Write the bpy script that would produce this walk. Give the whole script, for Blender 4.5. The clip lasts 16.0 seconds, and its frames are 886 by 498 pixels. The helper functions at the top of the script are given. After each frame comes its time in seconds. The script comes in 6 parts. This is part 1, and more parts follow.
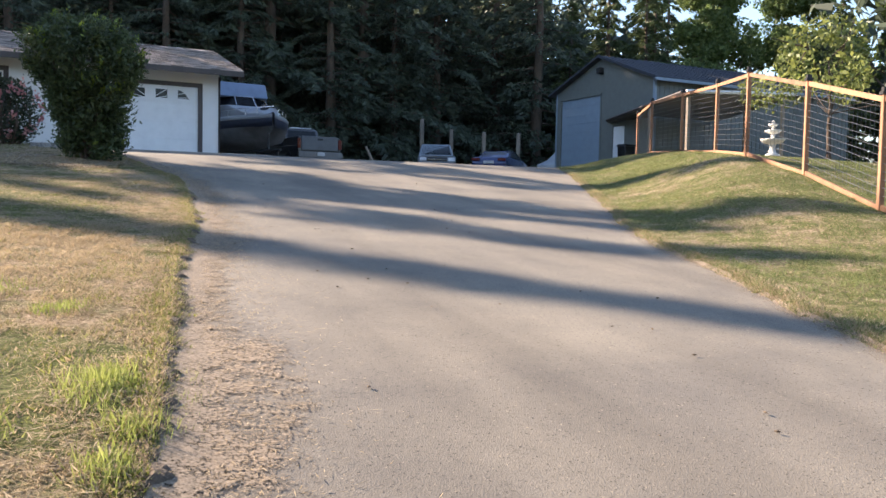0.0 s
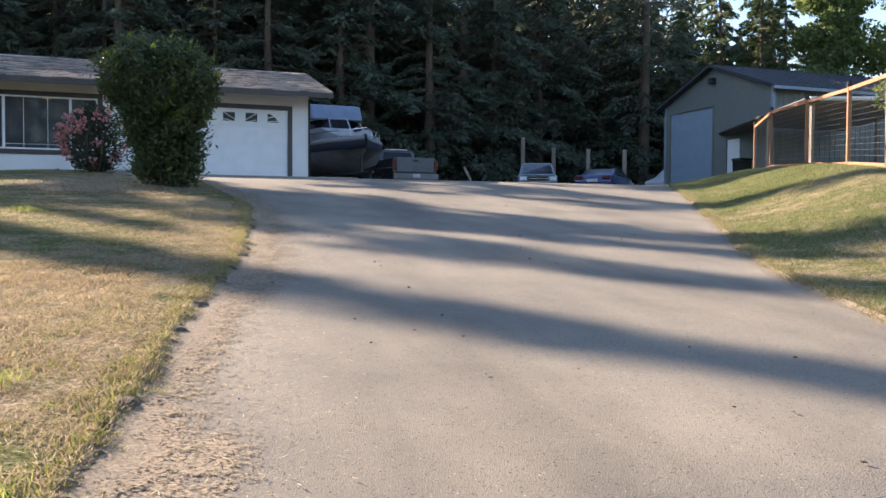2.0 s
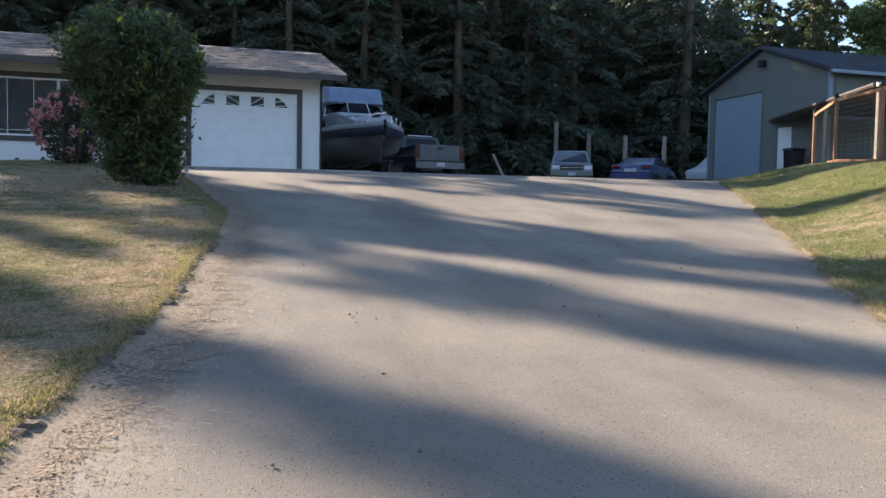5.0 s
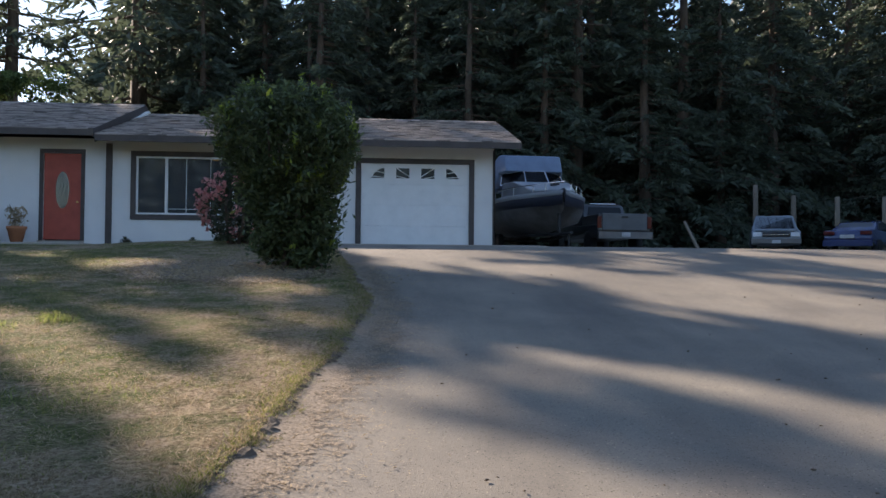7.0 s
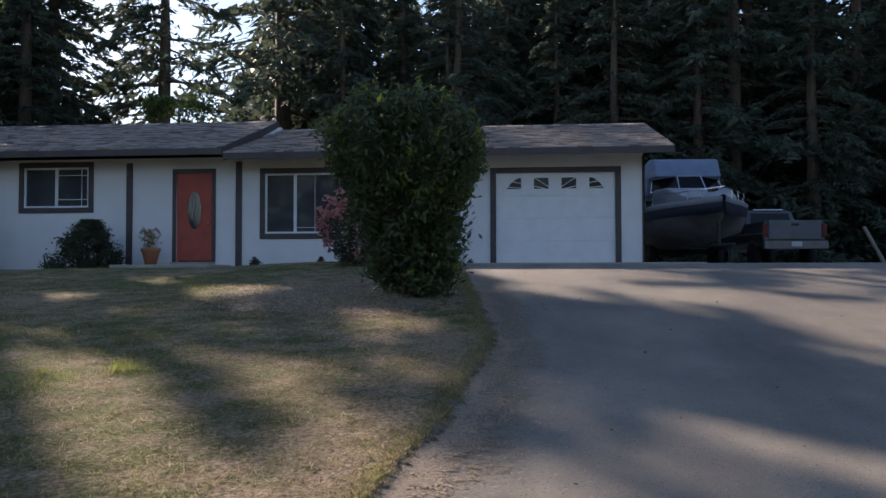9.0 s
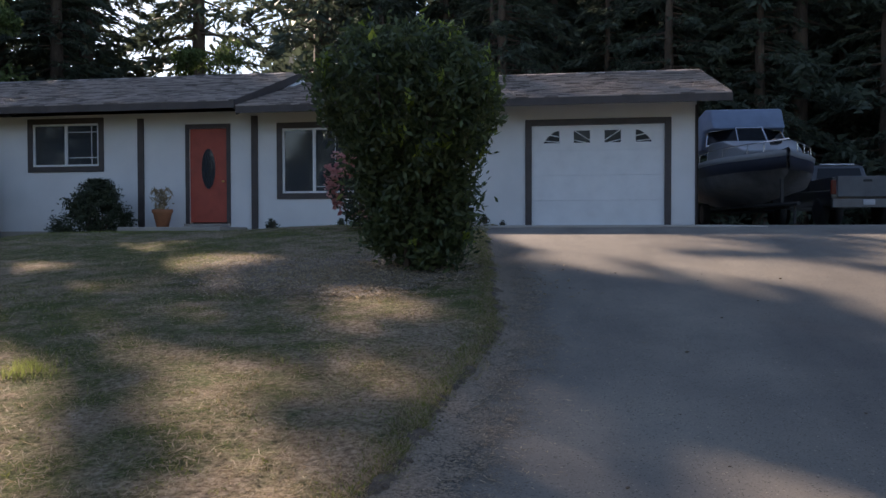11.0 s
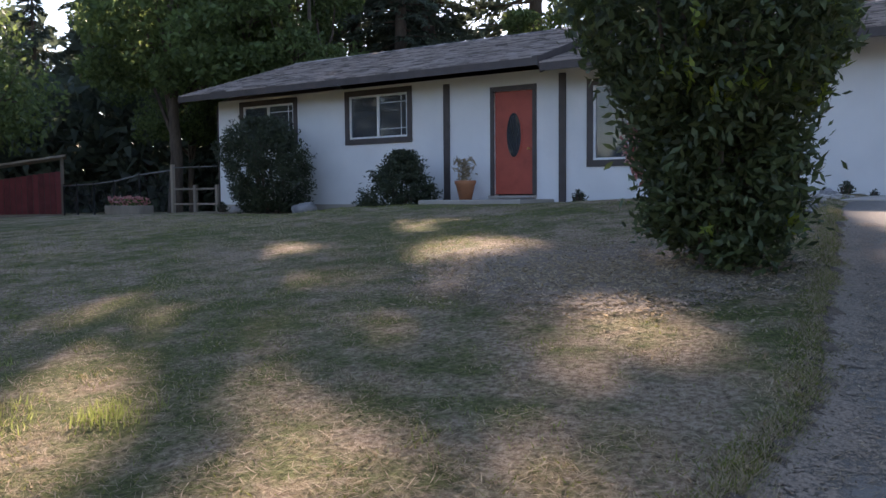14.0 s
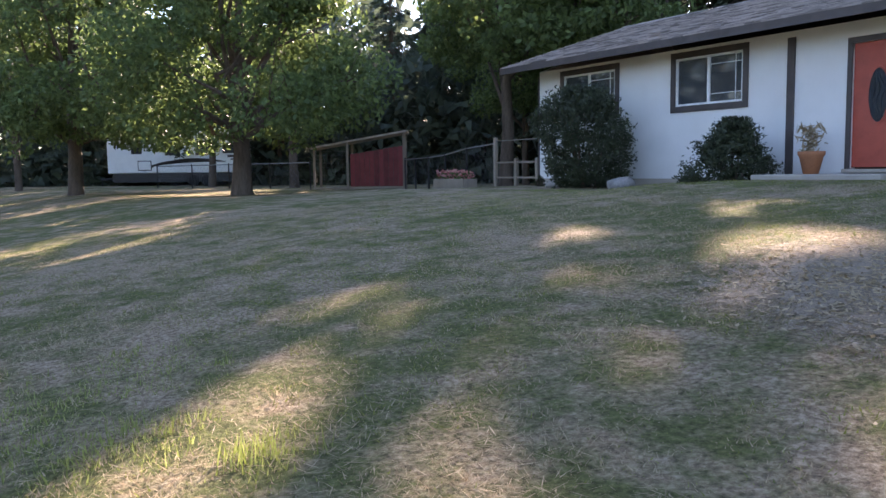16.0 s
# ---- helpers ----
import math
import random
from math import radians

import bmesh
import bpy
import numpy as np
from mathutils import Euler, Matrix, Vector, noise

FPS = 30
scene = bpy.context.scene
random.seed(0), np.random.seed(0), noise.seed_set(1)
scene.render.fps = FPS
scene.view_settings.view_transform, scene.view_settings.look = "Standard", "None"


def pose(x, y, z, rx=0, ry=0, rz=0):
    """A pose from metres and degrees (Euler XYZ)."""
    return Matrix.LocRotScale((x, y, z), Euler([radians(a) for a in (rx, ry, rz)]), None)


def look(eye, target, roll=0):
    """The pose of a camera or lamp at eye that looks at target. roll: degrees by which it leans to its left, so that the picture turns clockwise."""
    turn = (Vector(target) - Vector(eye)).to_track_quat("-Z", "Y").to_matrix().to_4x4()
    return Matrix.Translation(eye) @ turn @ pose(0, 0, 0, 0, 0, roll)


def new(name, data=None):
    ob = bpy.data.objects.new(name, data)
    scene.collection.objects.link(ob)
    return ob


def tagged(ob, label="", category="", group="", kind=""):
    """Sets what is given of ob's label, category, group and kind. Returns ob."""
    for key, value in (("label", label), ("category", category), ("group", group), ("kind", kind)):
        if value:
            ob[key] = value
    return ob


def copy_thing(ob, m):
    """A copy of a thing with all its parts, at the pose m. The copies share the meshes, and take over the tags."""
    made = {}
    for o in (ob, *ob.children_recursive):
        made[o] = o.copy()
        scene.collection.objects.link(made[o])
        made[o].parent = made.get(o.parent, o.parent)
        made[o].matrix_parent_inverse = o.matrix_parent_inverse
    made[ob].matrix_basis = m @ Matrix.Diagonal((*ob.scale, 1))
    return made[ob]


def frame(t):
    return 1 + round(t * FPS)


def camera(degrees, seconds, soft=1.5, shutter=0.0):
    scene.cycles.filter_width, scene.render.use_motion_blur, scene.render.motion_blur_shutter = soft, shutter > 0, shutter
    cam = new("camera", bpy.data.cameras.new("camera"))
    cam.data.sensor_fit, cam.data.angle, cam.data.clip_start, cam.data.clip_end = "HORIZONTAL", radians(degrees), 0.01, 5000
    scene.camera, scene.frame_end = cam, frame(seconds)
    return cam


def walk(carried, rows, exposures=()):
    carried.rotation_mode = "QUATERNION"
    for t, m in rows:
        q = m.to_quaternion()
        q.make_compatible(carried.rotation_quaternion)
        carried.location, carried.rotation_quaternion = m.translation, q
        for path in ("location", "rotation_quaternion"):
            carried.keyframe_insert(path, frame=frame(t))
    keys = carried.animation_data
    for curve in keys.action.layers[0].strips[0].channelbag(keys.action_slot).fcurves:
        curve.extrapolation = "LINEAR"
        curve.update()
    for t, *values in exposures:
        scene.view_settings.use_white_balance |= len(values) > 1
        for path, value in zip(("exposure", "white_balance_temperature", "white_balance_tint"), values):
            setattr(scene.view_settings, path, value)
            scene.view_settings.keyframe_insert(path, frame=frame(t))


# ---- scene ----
cam = camera(56.2, 16.0)
PATH = [
    (0, (-5.422, -26.351, -1.25), (-4.522, -24.568, -1.361), 1.1),
    (0.5, (-5.209, -26.092, -1.226), (-4.412, -24.26, -1.325), 0.9),
    (1, (-5.03, -25.82, -1.195), (-4.264, -23.975, -1.277), 0.7),
    (1.5, (-4.768, -25.5, -1.173), (-4.028, -23.643, -1.244), 0.2),
    (2, (-4.527, -25.174, -1.174), (-3.864, -23.288, -1.24), 0.3),
    (2.5, (-4.342, -24.76, -1.141), (-3.707, -22.866, -1.229), 0.7),
    (3, (-4.166, -24.421, -1.098), (-3.544, -22.522, -1.195), 0.7),
    (5.5, (-3.367, -22.606, -0.67), (-2.799, -20.691, -0.782), 1.2),
    (6, (-3.17, -22.115, -0.611), (-2.79, -20.153, -0.678), 0.8),
    (6.5, (-3.055, -21.652, -0.565), (-2.795, -19.669, -0.541), 0.6),
    (7, (-2.968, -21.256, -0.506), (-2.812, -19.263, -0.463), 0.5),
    (7.5, (-2.871, -20.847, -0.43), (-2.755, -18.852, -0.369), 0.2),
    (8, (-2.83, -20.45, -0.377), (-2.743, -18.454, -0.297), 0.0),
    (8.5, (-2.772, -20.053, -0.324), (-2.777, -18.055, -0.24), 0.0),
    (9, (-2.751, -19.598, -0.263), (-2.947, -17.608, -0.201), -0.1),
    (9.5, (-2.683, -19.176, -0.202), (-2.959, -17.196, -0.181), 0.0),
    (12, (-2.313, -17.11, -0.058), (-2.721, -15.153, -0.111), -0.5),
    (12.5, (-2.297, -16.678, -0.029), (-2.832, -14.752, -0.081), -0.5),
    (13, (-2.295, -16.226, -0.005), (-3.048, -14.374, -0.078), -0.6),
    (13.5, (-2.345, -15.806, 0.014), (-3.31, -14.057, -0.077), -0.6),
    (14, (-2.423, -15.354, 0.031), (-3.525, -13.69, -0.093), -0.5),
    (14.5, (-2.585, -14.914, 0.065), (-3.922, -13.434, -0.083), -1.1),
    (15, (-2.697, -14.563, 0.091), (-4.135, -13.183, -0.081), -0.9),
    (15.5, (-2.77, -14.253, 0.106), (-4.334, -13.02, -0.076), -0.6),
    (16, (-2.868, -14.052, 0.111), (-4.537, -12.965, -0.076), -0.7),
]
walk(cam, [(t, look(eye, target, roll)) for t, eye, target, roll in PATH], [(0, 1.9, 6750, 15), (3, 1.85, 6750, 14), (5.5, 1.65, 6500, 13), (7, 1.3, 6500, 14), (9, 0.95, 6450, 18), (12.5, 1.2, 6950, 21), (14, 1.7, 6750, 23), (16, 2.4, 6650, 22)])

# ---- light ----
SUN_AZ, SUN_EL = 40.0, 27.0          # degrees left of +y, and above the ground
world = bpy.data.worlds.new("sky")
scene.world = world
world.use_nodes = True
wn = world.node_tree.nodes
sky = wn.new("ShaderNodeTexSky")
sky.sky_type, sky.sun_disc = "NISHITA", False
sky.sun_elevation, sky.sun_rotation = radians(SUN_EL), radians(-SUN_AZ)
sky.dust_density, sky.ozone_density = 0.25, 1.6
wn["Background"].inputs["Strength"].default_value = 0.1
world.node_tree.links.new(sky.outputs["Color"], wn["Background"].inputs["Color"])
sun_data = bpy.data.lights.new("sun", "SUN")
sun_data.energy, sun_data.angle, sun_data.color = 5.0, radians(0.5), (1.0, 0.85, 0.69)
sun = new("sun", sun_data)
sa, se = radians(SUN_AZ), radians(SUN_EL)
SUN_DIR = Vector((-math.sin(sa) * math.cos(se), math.cos(sa) * math.cos(se), math.sin(se)))
sun.matrix_world = look(SUN_DIR * 80, (0, 0, 0))

# ---- materials ----
def nodes_of(name):
    m = bpy.data.materials.new(name)
    m.use_nodes = True
    return m, m.node_tree.nodes, m.node_tree.links, m.node_tree.nodes["Principled BSDF"]


def add(n, kind, **values):
    node = n.new(kind)
    for key, v in values.items():
        node.inputs[key.replace("_", " ")].default_value = v
    return node


def ramp(n, l, fac, stops):
    r = n.new("ShaderNodeValToRGB")
    e = r.color_ramp.elements
    while len(e) < len(stops):
        e.new(0.5)
    for el, (p, c) in zip(e, stops):
        el.position, el.color = p, (*c, 1)
    l.new(fac, r.inputs["Fac"])
    return r.outputs["Color"]


def paint(name, color, rough=0.6, metal=0.0, vary=0.15, scale=3.0, fine=60.0, bump=0.15, island=0.0, objrand=0.0, stretch=(1, 1, 1), coat=0.0):
    """A surface with stains at one scale, grain at another, and a fine relief."""
    m, n, l, b = nodes_of(name)
    tc = n.new("ShaderNodeTexCoord")
    mp = add(n, "ShaderNodeMapping", Scale=stretch)
    l.new(tc.outputs["Object"], mp.inputs["Vector"])
    n1 = add(n, "ShaderNodeTexNoise", Scale=scale, Detail=5.0, Roughness=0.6)
    n2 = add(n, "ShaderNodeTexNoise", Scale=fine, Detail=3.0)
    for q in (n1, n2):
        l.new(mp.outputs["Vector"], q.inputs["Vector"])
    mix = add(n, "ShaderNodeMath")
    mix.operation = "MULTIPLY_ADD"
    mix.inputs[1].default_value = 0.35
    l.new(n2.outputs["Fac"], mix.inputs[0])
    sc = add(n, "ShaderNodeMath")
    sc.operation = "MULTIPLY"
    sc.inputs[1].default_value = 0.65
    l.new(n1.outputs["Fac"], sc.inputs[0])
    l.new(sc.outputs[0], mix.inputs[2])
    fac = mix.outputs[0]
    if island or objrand:
        src = n.new("ShaderNodeNewGeometry").outputs["Random Per Island"] if island else n.new("ShaderNodeObjectInfo").outputs["Random"]
        k = add(n, "ShaderNodeMath")
        k.operation = "MULTIPLY_ADD"
        k.inputs[1].default_value = island or objrand
        l.new(src, k.inputs[0])
        l.new(fac, k.inputs[2])
        k2 = add(n, "ShaderNodeMath")
        k2.operation = "SUBTRACT"
        k2.inputs[1].default_value = (island or objrand) / 2
        l.new(k.outputs[0], k2.inputs[0])
        fac = k2.outputs[0]
    lo = tuple(max(0, c * (1 - 2.2 * vary)) for c in color)
    hi = tuple(min(1, c * (1 + 1.6 * vary)) for c in color)
    l.new(ramp(n, l, fac, [(0.25, lo), (0.5, color), (0.75, hi)]), b.inputs["Base Color"])
    b.inputs["Roughness"].default_value, b.inputs["Metallic"].default_value = rough, metal
    b.inputs["Coat Weight"].default_value = coat
    if bump:
        bp = add(n, "ShaderNodeBump", Strength=bump, Distance=0.01)
        l.new(n2.outputs["Fac"], bp.inputs["Height"])
        l.new(bp.outputs["Normal"], b.inputs["Normal"])
    return m


def leaf(name, dark, light, through_light=0.35, rough=0.55):
    """Leaves: colour differs leaf by leaf, light shines through."""
    m, n, l, b = nodes_of(name)
    geo = n.new("ShaderNodeNewGeometry")
    tc = n.new("ShaderNodeTexCoord")
    big = add(n, "ShaderNodeTexNoise", Scale=0.6, Detail=2.0)
    l.new(tc.outputs["Object"], big.inputs["Vector"])
    k = add(n, "ShaderNodeMath")
    k.operation = "MULTIPLY_ADD"
    k.inputs[1].default_value = 0.6
    l.new(geo.outputs["Random Per Island"], k.inputs[0])
    k3 = add(n, "ShaderNodeMath")
    k3.operation = "MULTIPLY"
    k3.inputs[1].default_value = 0.5
    l.new(big.outputs["Fac"], k3.inputs[0])
    l.new(k3.outputs[0], k.inputs[2])
    col = ramp(n, l, k.outputs[0], [(0.15, dark), (0.9, light)])
    l.new(col, b.inputs["Base Color"])
    b.inputs["Roughness"].default_value = rough
    tr = n.new("ShaderNodeBsdfTranslucent")
    l.new(col, tr.inputs["Color"])
    ms = add(n, "ShaderNodeMixShader", Fac=through_light)
    l.new(b.outputs[0], ms.inputs[1])
    l.new(tr.outputs[0], ms.inputs[2])
    l.new(ms.outputs[0], n["Material Output"].inputs["Surface"])
    return m


def glass(name, color=(0.05, 0.06, 0.07), rough=0.04, alpha_mix=0.25, gloss=0.8):
    """A window pane: a reflecting film over a clear sheet."""
    m, n, l, b = nodes_of(name)
    b.inputs["Base Color"].default_value = (*color, 1)
    b.inputs["Roughness"].default_value = rough
    b.inputs["Specular IOR Level"].default_value = gloss
    tr = n.new("ShaderNodeBsdfTransparent")
    ms = add(n, "ShaderNodeMixShader", Fac=alpha_mix)
    l.new(b.outputs[0], ms.inputs[1])
    l.new(tr.outputs[0], ms.inputs[2])
    l.new(ms.outputs[0], n["Material Output"].inputs["Surface"])
    return m


def lawn_material():
    m, n, l, b = nodes_of("lawn_soil")
    tc = n.new("ShaderNodeTexCoord")
    a = add(n, "ShaderNodeTexNoise", Scale=0.35, Detail=6.0, Roughness=0.65)
    f = add(n, "ShaderNodeTexNoise", Scale=28.0, Detail=5.0, Roughness=0.7)
    for q in (a, f):
        l.new(tc.outputs["Object"], q.inputs["Vector"])
    dry = ramp(n, l, f.outputs["Fac"], [(0.32, (0.12, 0.09, 0.06)), (0.5, (0.35, 0.265, 0.175)), (0.68, (0.58, 0.47, 0.34))])
    green = ramp(n, l, f.outputs["Fac"], [(0.3, (0.05, 0.058, 0.022)), (0.55, (0.15, 0.16, 0.06)), (0.75, (0.28, 0.27, 0.12))])
    mx = n.new("ShaderNodeMix")
    mx.data_type = "RGBA"
    a2 = add(n, "ShaderNodeTexNoise", Scale=2.3, Detail=5.0, Roughness=0.7)
    l.new(tc.outputs["Object"], a2.inputs["Vector"])
    half = add(n, "ShaderNodeMath")
    half.operation = "MULTIPLY_ADD"
    half.inputs[1].default_value = 0.55
    l.new(a2.outputs["Fac"], half.inputs[0])
    part_a = add(n, "ShaderNodeMath")
    part_a.operation = "MULTIPLY"
    part_a.inputs[1].default_value = 0.45
    l.new(a.outputs["Fac"], part_a.inputs[0])
    l.new(part_a.outputs[0], half.inputs[2])
    sep = n.new("ShaderNodeSeparateXYZ")
    l.new(tc.outputs["Object"], sep.inputs[0])
    wet = n.new("ShaderNodeMapRange")
    wet.inputs["From Min"].default_value, wet.inputs["From Max"].default_value = 0.0, 5.0
    wet.inputs["To Min"].default_value, wet.inputs["To Max"].default_value = 0.0, 0.065
    l.new(sep.outputs["X"], wet.inputs["Value"])
    watered = add(n, "ShaderNodeMath")
    l.new(half.outputs[0], watered.inputs[0])
    l.new(wet.outputs[0], watered.inputs[1])
    fac = ramp(n, l, watered.outputs[0], [(0.44, (0, 0, 0)), (0.56, (1, 1, 1))])
    l.new(fac, mx.inputs["Factor"])
    l.new(dry, mx.inputs["A"])
    l.new(green, mx.inputs["B"])
    l.new(mx.outputs["Result"], b.inputs["Base Color"])
    b.inputs["Roughness"].default_value = 0.95
    b.inputs["Specular IOR Level"].default_value = 0.1
    bp = add(n, "ShaderNodeBump", Strength=1.0, Distance=0.06)
    l.new(f.outputs["Fac"], bp.inputs["Height"])
    l.new(bp.outputs["Normal"], b.inputs["Normal"])
    return m


def asphalt_material():
    m, n, l, b = nodes_of("weathered_asphalt")
    tc = n.new("ShaderNodeTexCoord")
    mp = add(n, "ShaderNodeMapping", Rotation=(0, 0, radians(-28)), Scale=(1.0, 0.16, 1.0))
    l.new(tc.outputs["Object"], mp.inputs["Vector"])
    track = add(n, "ShaderNodeTexNoise", Scale=1.1, Detail=4.0)
    l.new(mp.outputs["Vector"], track.inputs["Vector"])
    patch = add(n, "ShaderNodeTexNoise", Scale=0.8, Detail=7.0, Roughness=0.65)
    grit = add(n, "ShaderNodeTexVoronoi", Scale=120.0)
    fine = add(n, "ShaderNodeTexNoise", Scale=160.0, Detail=3.0)
    for q in (patch, grit, fine):
        l.new(tc.outputs["Object"], q.inputs["Vector"])
    base = ramp(n, l, track.outputs["Fac"], [(0.33, (0.152, 0.136, 0.112)), (0.5, (0.205, 0.184, 0.15)), (0.68, (0.24, 0.216, 0.176))])
    dust = ramp(n, l, patch.outputs["Fac"], [(0.3, (0.72, 0.72, 0.74)), (0.7, (1.12, 1.1, 1.06))])
    stone = ramp(n, l, grit.outputs["Color"], [(0.06, (0.36, 0.35, 0.34)), (0.2, (0.9, 0.9, 0.9)), (0.9, (1.08, 1.07, 1.05)), (0.97, (1.9, 1.8, 1.6))])
    c = base
    for other in (dust, stone):
        mx = n.new("ShaderNodeMix")
        mx.data_type, mx.blend_type = "RGBA", "MULTIPLY"
        mx.inputs["Factor"].default_value = 1.0
        l.new(c, mx.inputs["A"])
        l.new(other, mx.inputs["B"])
        c = mx.outputs["Result"]
    l.new(c, b.inputs["Base Color"])
    b.inputs["Roughness"].default_value = 0.85
    hs = add(n, "ShaderNodeMath")
    l.new(grit.outputs["Distance"], hs.inputs[0])
    l.new(fine.outputs["Fac"], hs.inputs[1])
    bp = add(n, "ShaderNodeBump", Strength=0.34, Distance=0.005)
    l.new(hs.outputs[0], bp.inputs["Height"])
    l.new(bp.outputs["Normal"], b.inputs["Normal"])
    return m


def litter_material(name, color):
    m, n, l, b = nodes_of(name)
    tc = n.new("ShaderNodeTexCoord")
    f = add(n, "ShaderNodeTexNoise", Scale=55.0, Detail=5.0, Roughness=0.75)
    c = add(n, "ShaderNodeTexNoise", Scale=7.0, Detail=5.0, Roughness=0.65)
    for q in (f, c):
        l.new(tc.outputs["Object"], q.inputs["Vector"])
    lo, hi = tuple(v * 0.35 for v in color), tuple(min(1, v * 1.7) for v in color)
    l.new(ramp(n, l, f.outputs["Fac"], [(0.3, lo), (0.5, color), (0.72, hi)]), b.inputs["Base Color"])
    b.inputs["Roughness"].default_value = 0.95
    bp = add(n, "ShaderNodeBump", Strength=0.45, Distance=0.006)
    l.new(f.outputs["Fac"], bp.inputs["Height"])
    l.new(bp.outputs["Normal"], b.inputs["Normal"])
    at = n.new("ShaderNodeAttribute")
    at.attribute_name = "cover"
    s1 = add(n, "ShaderNodeMath")
    s1.operation = "MULTIPLY_ADD"
    s1.inputs[1].default_value = 0.6
    l.new(c.outputs["Fac"], s1.inputs[0])
    l.new(f.outputs["Fac"], s1.inputs[2])
    s2 = add(n, "ShaderNodeMath")
    s2.operation = "MULTIPLY_ADD"
    s2.inputs[1].default_value = 0.85
    l.new(at.outputs["Fac"], s2.inputs[0])
    l.new(s1.outputs[0], s2.inputs[2])
    k = ramp(n, l, s2.outputs[0], [(0.9, (0, 0, 0)), (1.12, (1, 1, 1))])
    gain = add(n, "ShaderNodeMath")
    gain.operation = "MULTIPLY"
    gain.inputs[1].default_value = 1.0
    l.new(k, gain.inputs[0])
    tr = n.new("ShaderNodeBsdfTransparent")
    ms = n.new("ShaderNodeMixShader")
    l.new(gain.outputs[0], ms.inputs["Fac"])
    l.new(tr.outputs[0], ms.inputs[1])
    l.new(b.outputs[0], ms.inputs[2])
    l.new(ms.outputs[0], n["Material Output"].inputs["Surface"])
    return m


